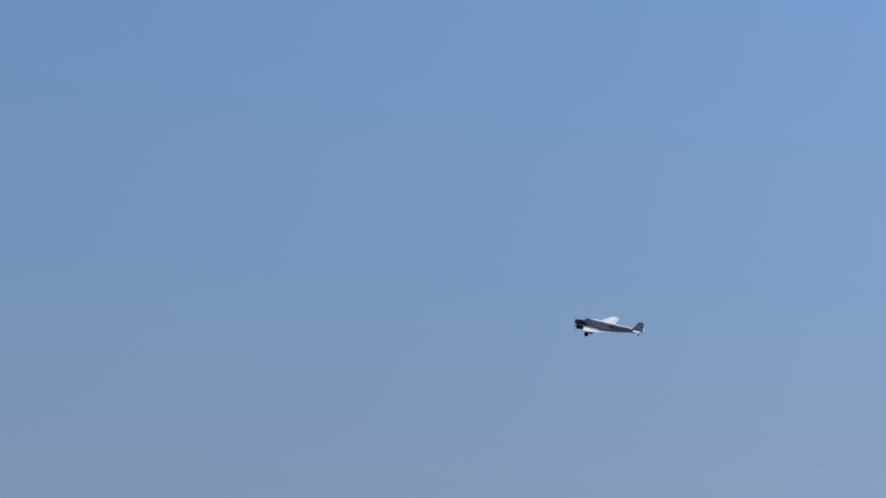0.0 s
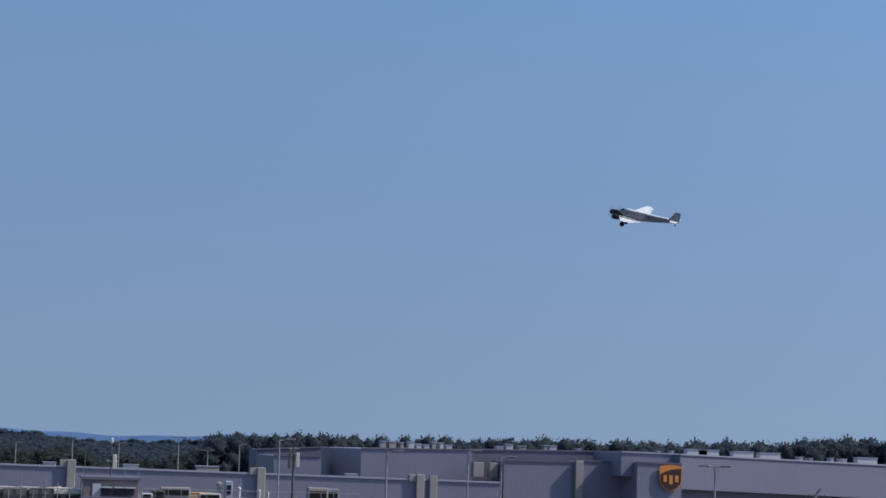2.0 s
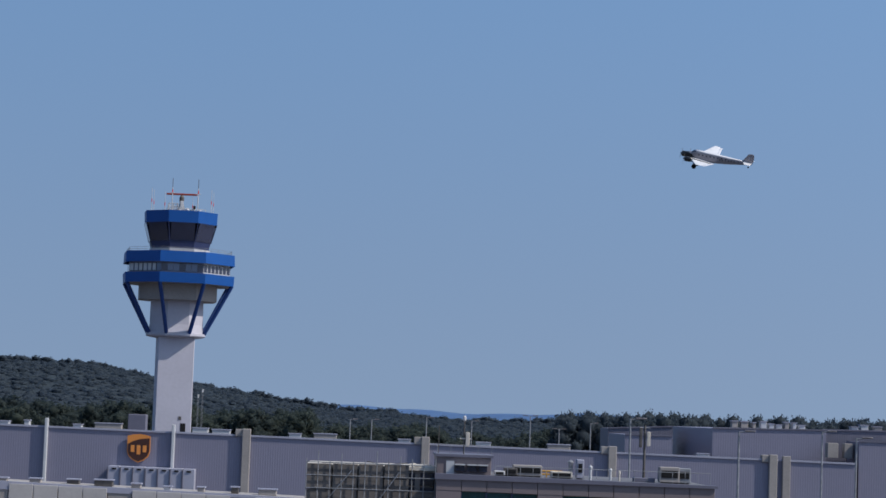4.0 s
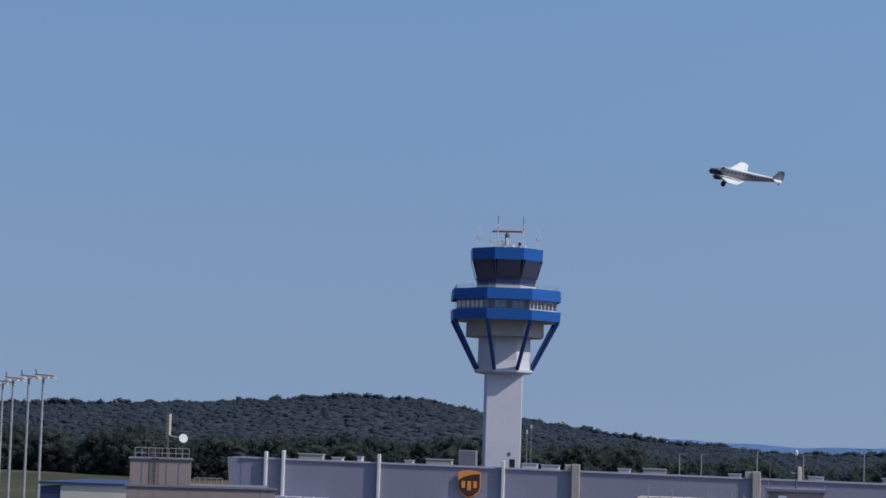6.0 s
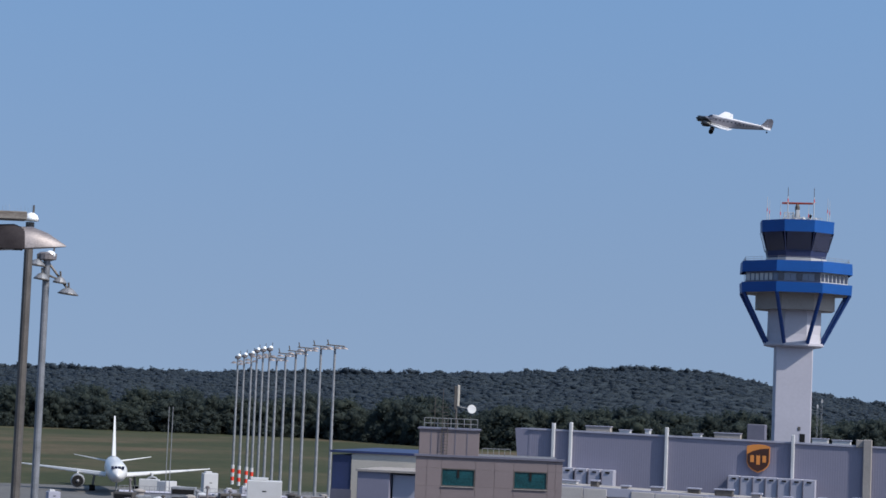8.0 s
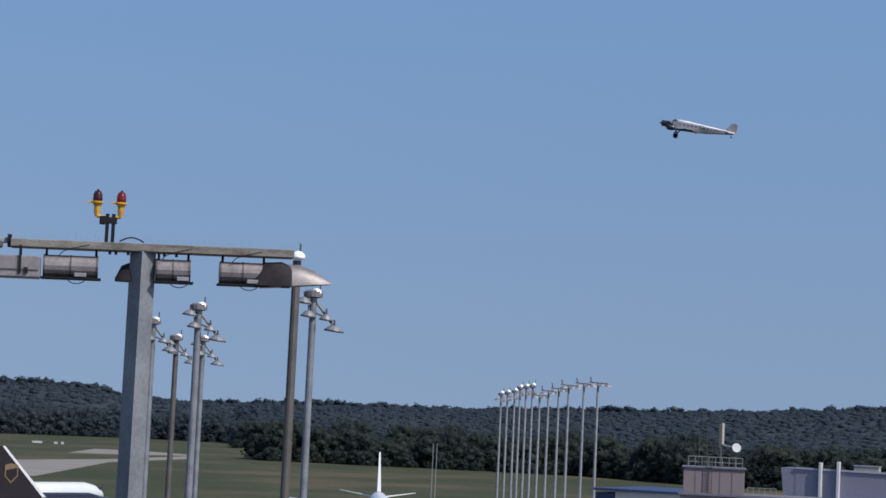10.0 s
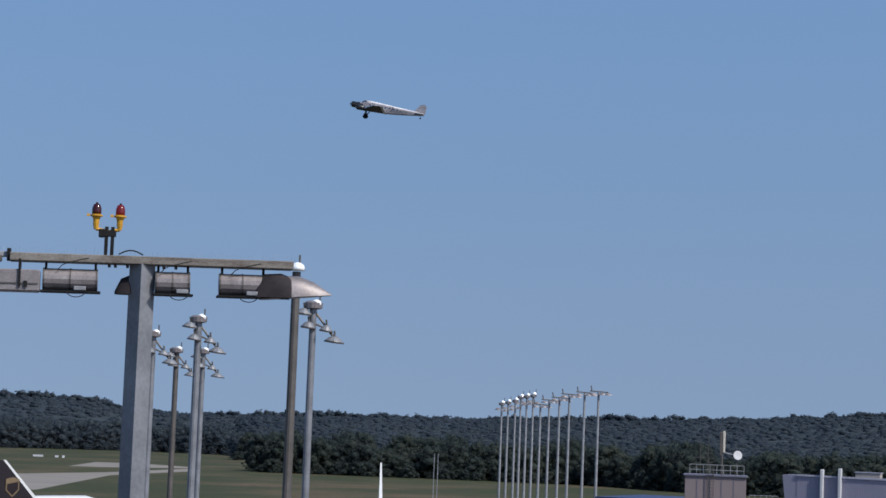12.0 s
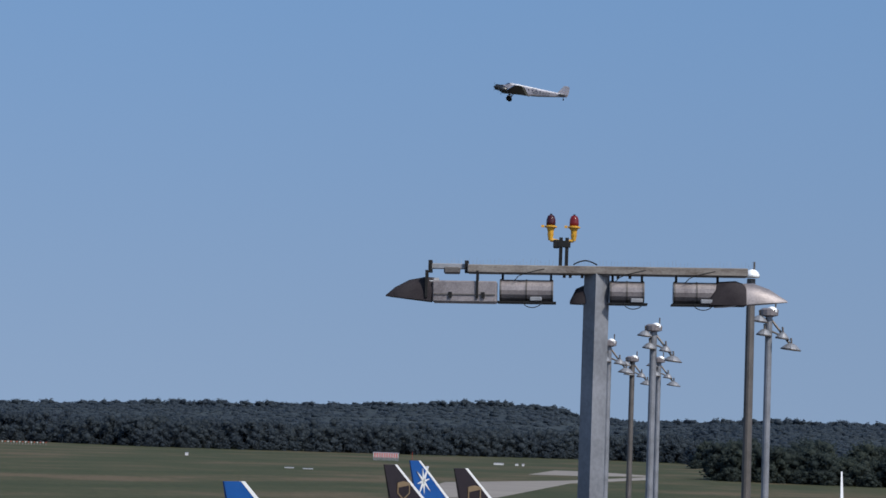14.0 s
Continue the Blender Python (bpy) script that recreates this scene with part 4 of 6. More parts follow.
def workshop():
    t = thing("workshop", "cream-walled workshop with a navy side and pale lean-to boxes", "building")
    y = 224.0
    x0, x1, top = on(17.34, y), on(14.6, y), up(-1.45, 232)
    part("navy_side", boxed(x0, on(16.82, y), y, y + 18, 0, top - 0.3), M["navy"], t, "navy sheet wall")
    part("wall", boxed(on(16.82, y), x1, y - 0.1, y + 18, 0, top - 0.05), M["cream"], t)
    part("roof", boxed(x0 - 0.2, x1 + 0.2, y - 0.3, y + 18.2, top - 0.05, top + 0.2), M["navy"], t)
    part("lean_to", boxed(on(16.66, y - 12), on(15.8, y - 12), y - 12, y - 2, 0, up(-1.93, 220), bevel=0.05), M["cladding"], t, "slate-blue lean-to front")
    part("annex", boxed(on(15.75, y - 12) , on(14.8, y - 12), y - 11.5, y - 2, 0, up(-1.98, 220), bevel=0.05), M["lilac"], t)
    part("lean_roof", boxed(on(16.7, y - 12), on(14.75, y - 12), y - 12.2, y - 1.9, up(-1.93, 220), up(-1.93, 220) + 0.22), M["concrete"], t)
    part("plinth", boxed(x0 - 0.05, on(16.8, y), y - 0.15, y - 0.05, 0, top - 4.0), M["cladding_dark"], t)
    part("shutter", boxed(on(15.35, y - 12), on(14.95, y - 12), y - 11.7, y - 11.4, 0, up(-2.9, 220)), M["cladding_dark"], t)
    for k in range(8):
        x = on(16.8 - 0.22 * k, y - 13)
        part("post", tube(bmesh.new(), (x, y - 13, 0), (x, y - 13, up(-2.75, 215)), 0.06, n=6), M["steel"], t)
    for k in range(4):
        part("awning_slat", boxed(on(15.4, y - 6), on(14.9, y - 6), y - 6 - 0.2 * k, y - 5.9 - 0.2 * k, up(-1.75, 222) - 0.25 * k, up(-1.75, 222) - 0.25 * k + 0.08), M["cream"], t)


workshop()


# ---- scaffolded block and the block with the rooftop plant ----
def scaffolded_block():
    y = 160.0
    t = thing("scaffolded_block", "building wrapped in scaffolding and worn grey boards", "building")
    x0, x1, top = on(1.67, y), on(-1.76, y), up(-1.32, y)
    part("wall", boxed(x0 + 0.3, x1 - 0.1, y + 1.3, y + 10, 0, top - 0.4), M["concrete"], t)
    part("roof", boxed(x0, x1, y + 0.9, y + 10.2, top - 0.45, top - 0.2), M["cream"], t, "pale roof edge")
    for z in (up(-1.62, y), up(-2.0, y)):
        for x in (on(-1.05, y), on(-1.55, y)):
            part("window", boxed(x - 0.5, x + 0.5, y + 1.15, y + 1.35, z - 0.75, z + 0.2), M["glass_dark"], t)
    rr = random.Random(8)
    n = 12
    for k in range(n):
        x = x0 + (x1 - x0) * k / (n - 1)
        part("standard", tube(bmesh.new(), (x, y, 0), (x, y, top + rr.uniform(0.0, 0.9)), 0.04, n=5), M["steel"], t)
    for lift in range(6):
        z = top - 0.5 - 0.95 * lift
        part("ledger", tube(bmesh.new(), (x0, y - 0.05, z + 0.45), (x1, y - 0.05, z + 0.45), 0.035, n=5), M["steel"], t)
        for k in range(5):
            a, b = x0 + (x1 - x0) * (k + 0.03) / 5, x0 + (x1 - x0) * (k + 0.97) / 5
            if k == 4 and lift in (0, 1, 3):
                continue
            part("board", boxed(a, b, y + 0.1 + rr.uniform(0, 0.1), y + 0.9, z - 0.5 + rr.uniform(-0.03, 0.03), z + 0.42 + rr.uniform(-0.1, 0.03)), M["scaffold_net"], t)
    for a, b in ((0.1, 0.35), (0.5, 0.72)):
        part("brace", tube(bmesh.new(), (x0 + (x1 - x0) * a, y - 0.1, top - 3.6), (x0 + (x1 - x0) * b, y - 0.1, top - 0.6), 0.04, n=5), M["steel"], t)
    for k in range(9):
        part("plank", boxed(-0.9, 0.9, -0.12, 0.12, 0, 0.06), M["cream"] if k % 2 else M["steel_dark"], t).matrix_basis = \
            pose(x0 + (x1 - x0) * rr.uniform(0.08, 0.9), y + rr.uniform(1.5, 5), top - 0.15, rr.uniform(-8, 8), rr.uniform(-10, 10), rr.uniform(-30, 30))
    return t


scaffolded_block()


def plant_block():
    y = 158.0
    t = thing("office_wing", "rosy-panelled office wing with dark green glazing and a railed roof", "building")
    x0, x1 = on(-1.78, y), on(-9.15, y)
    za, zb = up(-1.56, y), up(-1.64, y)
    part("core", boxed(x0 + 0.1, x1 - 0.1, y + 0.5, y + 16, 0, zb - 0.15), M["concrete"], t)
    n = 11
    for k in range(n):
        a, b = x0 + (x1 - x0) * k / n, x0 + (x1 - x0) * (k + 1) / n
        z = za + (zb - za) * (k + 0.5) / n
        part("panel", boxed(a + 0.02, b - 0.02, y, y + 0.5, z - 1.12, z - 0.02, bevel=0.02), M["pink"], t)
        part("panel", boxed(a + 0.02, b - 0.02, y, y + 0.5, z - 4.2, z - 3.0, bevel=0.02), M["pink"], t)
        if k == 0 or k == 4:
            part("pier", boxed(a + 0.02, b - 0.02, y + 0.02, y + 0.5, z - 3.0, z - 1.12, bevel=0.02), M["pink"], t)
        else:
            g = part("window", boxed(a + 0.02, b - 0.02, y + 0.3, y + 0.4, z - 2.95, z - 1.15), M["glass_green"], t)
            part("frame", boxed(a - 0.06, a + 0.06, y + 0.18, y + 0.45, z - 3.0, z - 1.12), M["navy"], g)
    part("coping", sloped_block(bmesh.new(), x0 - 0.1, x1 + 0.2, y - 0.15, y + 0.7, zb - 0.1, za + 0.1, zb + 0.1), M["cladding_dark"], t)
    part("roof", sloped_block(bmesh.new(), x0, x1, y + 0.6, y + 16, zb - 0.2, za + 0.02, zb + 0.02), M["roofing"], t)
    px0, px1, pt = on(-1.78, y + 3), on(-3.22, y + 3), up(-1.02, y + 3)
    pent = part("penthouse", boxed(px0, px1, y + 2.5, y + 9, za, pt - 0.15, bevel=0.03), M["pink"], t)
    part("coping", boxed(px0 - 0.1, px1 + 0.15, y + 2.35, y + 9.1, pt - 0.15, pt + 0.05), M["cladding_dark"], pent)
    part("doorway", boxed(px0 + 0.7, px0 + 1.3, y + 2.44, y + 2.52, za, za + 1.0), M["white"], pent)
    for u in (1.4, 2.3, 3.1):
        part("louvre", boxed(px0 + u, px0 + u + 0.65, y + 2.2, y + 2.52, za + 0.25, za + 0.7), M["glass_dark"], pent)
        part("hood", boxed(px0 + u - 0.05, px0 + u + 0.7, y + 1.9, y + 2.5, za + 0.7, za + 0.78), M["white"], pent)
    for (xa, xb, yy, z, h) in ((px0, px1, y + 2.6, pt, 0.75), (px1 + 0.2, x1 - 0.2, y + 1.0, za - 0.1, 0.85)):
        rail = bmesh.new()
        m = int((xb - xa) / 0.9)
        for k in range(m + 1):
            tube(rail, (xa + (xb - xa) * k / m, yy, z), (xa + (xb - xa) * k / m, yy, z + h), 0.018, n=4)
        tube(rail, (xa, yy, z + h), (xb, yy, z + h), 0.02, n=4)
        part("railing", rail, M["steel"], t)
    return x0, x1, za, zb, y, px0, px1, pt


WX0, WX1, WZ, WZB, WY, PX0, PX1, PT = plant_block()


def rooftop_plant():
    rr = random.Random(11)
    for a, w, h, mat, kind in ((-3.75, 1.0, 0.65, "steel_dark", "fan"), (-4.2, 2.2, 0.9, "concrete", "unit"), (-4.75, 1.2, 0.5, "yellow", "frame"), (-5.1, 1.6, 0.55, "cream", "unit"),
                               (-5.35, 0.5, 1.2, "steel", "pipe"), (-5.6, 0.55, 1.5, "lilac", "cupboard"), (-5.85, 0.3, 0.9, "white", "pipe"), (-7.95, 1.5, 1.25, "concrete", "unit"),
                               (-8.35, 1.0, 1.2, "steel", "unit"), (-6.45, 0.25, 0.7, "white", "pipe"), (-6.6, 0.2, 0.6, "cream", "pipe"), (-3.45, 0.8, 0.4, "white", "unit")):
        x = on(a, WY + 4)
        t = thing("roof_unit", {"fan": "dark rooftop fan housing", "frame": "yellow-painted pipe frame on the roof", "cupboard": "pale tall switch cupboard on the roof"}.get(kind, "rooftop plant housing on the office wing"),
                  "ventilation unit", (x, WY + 4 + rr.uniform(-1, 2), WZ + (WZB - WZ) * (x - WX0) / (WX1 - WX0)), group="plant on the office wing")
        if kind == "pipe":
            part("pipe", tube(bmesh.new(), (0, 0, 0), (0, 0, h), w / 3, n=10), M[mat], t)
            part("cowl", lathe(bmesh.new(), [(w / 2.2, h), (w / 2.2, h + 0.12), (0.02, h + 0.25)], 10), M[mat], t)
        elif kind == "frame":
            bm = bmesh.new()
            for q in (-0.6, 0.0, 0.6):
                tube(bm, (q, 0, 0), (q, 0, h), 0.06, n=6)
            for z in (h * 0.5, h):
                tube(bm, (-w, 0, z), (w, 0, z), 0.07, n=6)
            part("pipes", bm, M[mat], t)
        else:
            part("body", boxed(-w / 2, w / 2, -0.6, 0.6, 0.1, h, bevel=0.04), M[mat], t)
            part("foot", boxed(-w / 2 + 0.1, w / 2 - 0.1, -0.4, 0.4, 0, 0.1), M["steel_dark"], t)
            part("grille", boxed(-w / 2 + 0.12, w / 2 - 0.12, -0.64, -0.58, h * 0.35, h * 0.8), M["black"], t)
    # phone mast with its panels
    x = on(-7.27, WY + 5)
    base = WZ + (WZB - WZ) * 0.75
    t = thing("phone_mast", "slim dark rooftop phone mast with pale panel aerials", "antenna", (x, WY + 5, base))
    top = up(-0.05, WY + 5) - base
    part("pole", tube(bmesh.new(), (0, 0, 0), (0, 0, top), 0.12, 0.07, 8), M["steel_dark"], t)
    part("panel_aerial", boxed(-0.42, -0.2, -0.15, 0.1, top - 1.7, top - 0.2, bevel=0.03), M["steel_dark"], t)
    part("panel_aerial", boxed(0.16, 0.42, -0.15, 0.1, top - 1.6, top - 0.5, bevel=0.03), M["cream"], t, "cream panel aerial")
    part("crossarm", tube(bmesh.new(), (-0.4, 0, top - 0.2), (0.4, 0, top - 0.2), 0.04, n=6), M["steel"], t)
    part("ballast", boxed(-0.8, 0.8, -0.5, 0.5, 0, 0.35, bevel=0.04), M["cladding_dark"], t)
    x = on(-2.5, WY + 4)
    t = thing("weather_mast", "small weather mast with white sensors on the penthouse", "antenna", (x, WY + 5, PT))
    part("pole", tube(bmesh.new(), (0, 0, 0), (0, 0, 2.6), 0.05, n=6), M["steel_dark"], t)
    part("sensor", lathe(bmesh.new(), [(0.05, 2.5), (0.13, 2.6), (0.13, 2.85), (0.05, 2.95)], 10), M["white"], t)
    part("crossarm", tube(bmesh.new(), (-0.3, 0, 1.2), (0.5, 0, 1.2), 0.05, n=6), M["cream"], t)
    part("cabinet", boxed(0.12, 0.42, -0.15, 0.15, 0.6, 1.7, bevel=0.03), M["cream"], t)
    part("whip", tube(bmesh.new(), (-1.9, 0, 0), (-1.9, 0, 2.2), 0.03, n=5), M["steel_dark"], t)


rooftop_plant()


# ---- street lamps ----
def street_lamp(a, el, d, arms=1, foot=0.0):
    x, y = az(a, d)
    h = up(el, d) - foot
    t = thing("street_lamp", "slim grey street lamp with a flat head", "street lamp", (x, y, foot), a, group="street lamps")
    r = 0.13 if d < 260 else 0.17
    part("post", tube(bmesh.new(), (0, 0, 0), (0, 0, h), r, r * 0.7, 8), M["steel"], t)
    for s in ((1,) if arms == 1 else (-1, 1)):
        part("arm", tube(bmesh.new(), (0, 0, h - 0.05), (s * 1.0, 0, h + 0.02), 0.06, n=6), M["steel"], t)
        part("head", boxed(min(s * 0.55, s * 1.6), max(s * 0.55, s * 1.6), -0.2, 0.2, h - 0.02, h + 0.16, bevel=0.05), M["lamp_case"], t)
    return t


for row in ((0.556, -0.18, 470), (-0.015, -0.17, 480), (-1.47, -0.06, 455), (-2.674, -0.11, 470), (-4.228, 0.08, 450, 2), (-5.0, -0.24, 480, 2), (-5.83, -0.06, 460), (-6.88, 0.10, 215),
            (-9.74, -0.13, 215), (-12.78, -0.19, 220), (-18.42, -0.27, 215, 2), (-11.9, -0.05, 250)):
    street_lamp(*row)


def slim_mast(a, el, d, label):
    x, y = az(a, d)
    h = up(el, d)
    t = thing("lattice_mast", label, "mast", (x, y, 0), a, group="slim masts behind the hall")
    for px, py in ((-0.14, -0.1), (0.14, -0.1), (0.0, 0.14)):
        part("leg", tube(bmesh.new(), (px, py, 0), (px, py, h - 0.4), 0.022, n=5), M["steel"], t)
    rungs = bmesh.new()
    for k in range(int(h / 1.1)):
        tube(rungs, (-0.14, -0.1, 1.1 * k + 0.4), (0.14, -0.1, 1.1 * k + 0.9), 0.03, n=4)
        tube(rungs, (0.14, -0.1, 1.1 * k + 0.9), (0.0, 0.14, 1.1 * k + 1.3), 0.03, n=4)
    part("lacing", rungs, M["steel"], t)
    part("head", boxed(-0.16, 0.16, -0.14, 0.14, h - 0.7, h, bevel=0.04), M["white"], t)


slim_mast(4.49, 0.47, 420, "slim grey lattice mast behind the freight hall")
slim_mast(4.60, 0.33, 425, "slim grey lattice mast beside the taller one")


def stair_tower():
    a, d = -21.07, HY - 13
    x, y = on(a, d), d
    top = up(-0.9, d / cos(radians(a)))
    t = thing("stair_tower", "grey open steel stair tower before the loading bay", "stair tower", (x, y, 0), 0)
    for px in (-0.9, 0.9):
        for py in (-1.2, 1.2):
            part("post", tube(bmesh.new(), (px, py, 0), (px, py, top), 0.07, n=6), M["steel_dark"], t)
    n = int(top / 2.2)
    for k in range(n):
        z = top - 1.1 - 2.2 * k
        part("landing", boxed(-0.95, 0.95, -1.25, 1.25, z, z + 0.08), M["steel_dark"], t)
        part("flight", flat_outline(bmesh.new(), [(-0.8, z + 0.08), (-0.5, z + 0.08), (0.8, z + 2.0), (0.5, z + 2.0)], -0.5, 0.5), M["steel"], t)
        part("guard", tube(bmesh.new(), (-0.9, -1.2, z + 1.0), (0.9, -1.2, z + 1.0), 0.04, n=5), M["steel"], t)
    return t


stair_tower()


# ---- floodlight masts ----
def bullet(bm, sections, m=None):
    """A hood along x: sections of (x, half width, height), arched above and flat below."""
    rings = []
    for x, w, h in sections:
        ring = [Vector((x, w * cos(pi * k / 8), h * sin(pi * k / 8))) for k in range(9)]
        rings.append([bm.verts.new((m or Matrix()) @ p) for p in ring])
    for a, b in zip(rings, rings[1:]):
        for k in range(8):
            bm.faces.new((a[k], a[k + 1], b[k + 1], b[k])).smooth = True
        bm.faces.new((a[0], b[0], b[8], a[8]))
        for k in (0, 8):
            bm.edges.get((a[k], b[k])).smooth = False
    bm.faces.new(rings[0])
    bm.faces.new(rings[-1][::-1])
    return bm


def near_mast():
    x, y = az(29.57, 36)
    t = thing("floodlight_mast", "tall galvanised floodlight mast with a crossbeam and grey hooded lamps", "floodlight mast", (x, y, 0), 29.57 + 1.0)
    zb = up(4.41, 36)
    part("column", lathe(bmesh.new(), [(0.225, 0), (0.213, zb - 0.1)], 4, radians(-95), m=pose(-0.05, 0, 0)), M["mast_steel"], t, "square galvanised column set corner-on")
    beam = boxed(-2.22, 2.45, -0.2, 0.2, zb - 0.065, zb + 0.07, bevel=0.012)
    beam_part = part("crossbeam", beam, M["timber"], t, "weathered brown and grey crossbeam")
    part("end_rail", boxed(-2.86, -2.2, -0.06, 0.06, zb + 0.0, zb + 0.09, bevel=0.01), M["steel"], beam_part)
    for px in (-2.85, -2.24):
        part("stop", boxed(px - 0.03, px + 0.03, -0.12, 0.12, zb - 0.06, zb + 0.14), M["black"], beam_part)
    part("clamp", boxed(-2.62, -2.35, -0.1, 0.1, zb - 0.08, zb + 0.03, bevel=0.02), M["steel_dark"], beam_part)
    for px in (-0.6, -0.5, -0.3, -0.12, 0.3, 0.5):
        part("bolt", tube(bmesh.new(), (px, 0, zb - 0.12), (px, 0, zb - 0.07), 0.025, n=6), M["steel_dark"], beam_part)
    spikes = bmesh.new()
    rr = random.Random(3)
    for k in range(88):
        px = -2.75 + 5.3 * k / 87
        if -0.75 < px < -0.45:
            continue
        tube(spikes, (px, 0, zb + 0.07), (px + rr.uniform(-0.02, 0.02), rr.uniform(-0.03, 0.03), zb + 0.07 + rr.uniform(0.07, 0.13)), 0.0016, n=3, caps=False)
    tagged(part("bird_spikes", spikes, M["steel"], beam_part), "fine wire bird spikes", kind="stuff")

    def lamp(name, sections, cylinder, case, px, label, z=zb - 0.55, dy=-0.02, tilt=0.0, hood="lamp_case"):
        lm = part(name, bullet(bmesh.new(), sections, pose(px, dy, z, 0, tilt, 0)), M[hood], t, label)
        a, b = cylinder
        part("barrel", tube(bmesh.new(), (a, 0.0, z + 0.2), (b, 0.0, z + 0.2), 0.185, n=16), M["lamp_case"], lm, "ribbed cylindrical lamp barrel")
        for q in (a + 0.02, (a + b) / 2, b - 0.02):
            part("band", tube(bmesh.new(), (q - 0.012, 0.0, z + 0.2), (q + 0.012, 0.0, z + 0.2), 0.195, n=16), M["steel_dark"], lm)
        part("lip", boxed(a - 0.03, b + 0.05, -0.22, 0.2, z - 0.012, z + 0.015), M["black"], lm)
        part("clip", boxed((a + b) / 2 + 0.06, (a + b) / 2 + 0.26, -0.24, -0.17, z + 0.02, z + 0.09, bevel=0.01), M["steel"], lm)
        if case:
            part("gear_box", boxed(case[0], case[1], -0.24, 0.18, z - 0.02, z + 0.34, bevel=0.02), M["lamp_case"], lm, "square control-gear box")
            part("rib", boxed(case[0] + 0.03, case[1] - 0.03, -0.255, -0.235, z + 0.1, z + 0.12), M["steel_dark"], lm)
        for q in (a + 0.05, b - 0.04):
            part("hanger", boxed(q - 0.02, q + 0.02, -0.03, 0.03, z + 0.3, zb - 0.05), M["black"], lm)
        cable = bmesh.new()
        pts = [((a + b) / 2 + 0.1 + 0.16 * cos(pi * k / 10), -0.22, z + 0.02 - 0.11 * sin(pi * k / 10)) for k in range(11)]
        hose(cable, pts, 0.008)
        part("cable", cable, M["black"], lm)
        cable = bmesh.new()
        pts = [((a + b) / 2 - 0.2 + 0.5 * k / 8, -0.2, z + 0.36 + 0.2 * (k / 8) ** 0.5) for k in range(9)]
        hose(cable, pts, 0.008)
        part("cable", cable, M["black"], lm)
        return lm

    long_lamp = lamp("floodlight", [(-0.72, 0.06, 0.02), (-0.58, 0.14, 0.17), (-0.36, 0.2, 0.32), (-0.1, 0.23, 0.40), (0.06, 0.23, 0.41)], (-1.68, -0.78), (-2.80, -1.72), -2.88,
         "hooded floodlight with a square gear box", tilt=6.0, hood="hood")
    lamp("floodlight", [(-0.18, 0.08, 0.05), (-0.08, 0.18, 0.26), (0.1, 0.2, 0.34)], (0.16, 0.74), None, -0.32, "short hooded floodlight behind the column", dy=0.16, hood="hood")
    big = lamp("floodlight", [(-0.35, 0.1, 0.12), (-0.2, 0.2, 0.32), (0.1, 0.24, 0.37), (0.32, 0.25, 0.36), (0.58, 0.22, 0.24), (0.86, 0.08, 0.02)], (1.22, 2.0), None, 2.26,
         "large hooded floodlight at the end of the beam", tilt=-5.0)
    part("lamp_mouth", bullet(bmesh.new(), [(1.82, 0.22, 0.16), (1.95, 0.27, 0.40), (2.26, 0.285, 0.42), (2.42, 0.28, 0.36)], pose(0, -0.02, zb - 0.55)), M["hood"], big, "dark mouth of the hood")
    part("barrel_end", tube(bmesh.new(), (-2.86, 0, zb - 0.34), (-2.7, 0, zb - 0.34), 0.19, n=16), M["steel"], long_lamp, "pale barrel end")
    for q in (-2.9, -2.05):
        part("strap", boxed(q - 0.02, q + 0.02, -0.27, 0.02, zb - 0.5, zb - 0.04), M["black"], long_lamp)
    for q in (-2.5, -1.95):
        part("latch", boxed(q - 0.03, q + 0.03, -0.27, -0.23, zb - 0.5, zb - 0.4), M["black"], long_lamp)
    stem = bmesh.new()
    box(stem, -0.70, -0.64, -0.05, 0.05, zb - 0.02, zb + 0.50)
    box(stem, -0.60, -0.54, -0.05, 0.05, zb - 0.02, zb + 0.50)
    box(stem, -0.73, -0.51, -0.06, 0.06, zb + 0.34, zb + 0.44)
    bracket = part("lamp_bracket", stem, M["black"], t, "dark twin-post bracket")
    part("junction_box", boxed(-0.80, -0.70, -0.06, 0.06, zb + 0.32, zb + 0.46, bevel=0.015), M["black"], bracket)
    for px, lens in ((-0.85, "red_glass"), (-0.46, "red_lit")):
        arm = bmesh.new()
        tube(arm, (-0.62, 0, zb + 0.42), (px, 0, zb + 0.46), 0.03, n=8)
        tube(arm, (px, 0, zb + 0.45), (px, 0, zb + 0.56), 0.035, 0.055, 8)
        ob = part("obstruction_lamp", arm, M["yellow"], t, "yellow obstruction lamp with a red dome")
        part("cup", lathe(bmesh.new(), [(0.045, zb + 0.54), (0.055, zb + 0.62), (0.07, zb + 0.655), (0.105, zb + 0.67), (0.105, zb + 0.69), (0.06, zb + 0.705)], 14, m=pose(px, 0, 0)), M["yellow"], ob)
        part("dome", lathe(bmesh.new(), [(0.074, zb + 0.70), (0.08, zb + 0.74), (0.076, zb + 0.81), (0.055, zb + 0.865), (0.01, zb + 0.885)], 14, m=pose(px, 0, 0)), M[lens], ob, "red glass dome", smooth=True)
        part("pin", tube(bmesh.new(), (px, 0, zb + 0.88), (px, 0, zb + 0.90), 0.02, n=6), M["black"], ob)
        part("lug", boxed(px - 0.16, px - 0.11, -0.02, 0.02, zb + 0.665, zb + 0.705), M["yellow"], ob)
    for x0, x1 in ((-0.45, -0.05),):
        cable = bmesh.new()
        pts = [(x0 + (x1 - x0) * k / 10, -0.06, zb + 0.1 + 0.07 * sin(pi * k / 10)) for k in range(11)]
        hose(cable, pts, 0.012)
        part("cable", cable, M["black"], t)
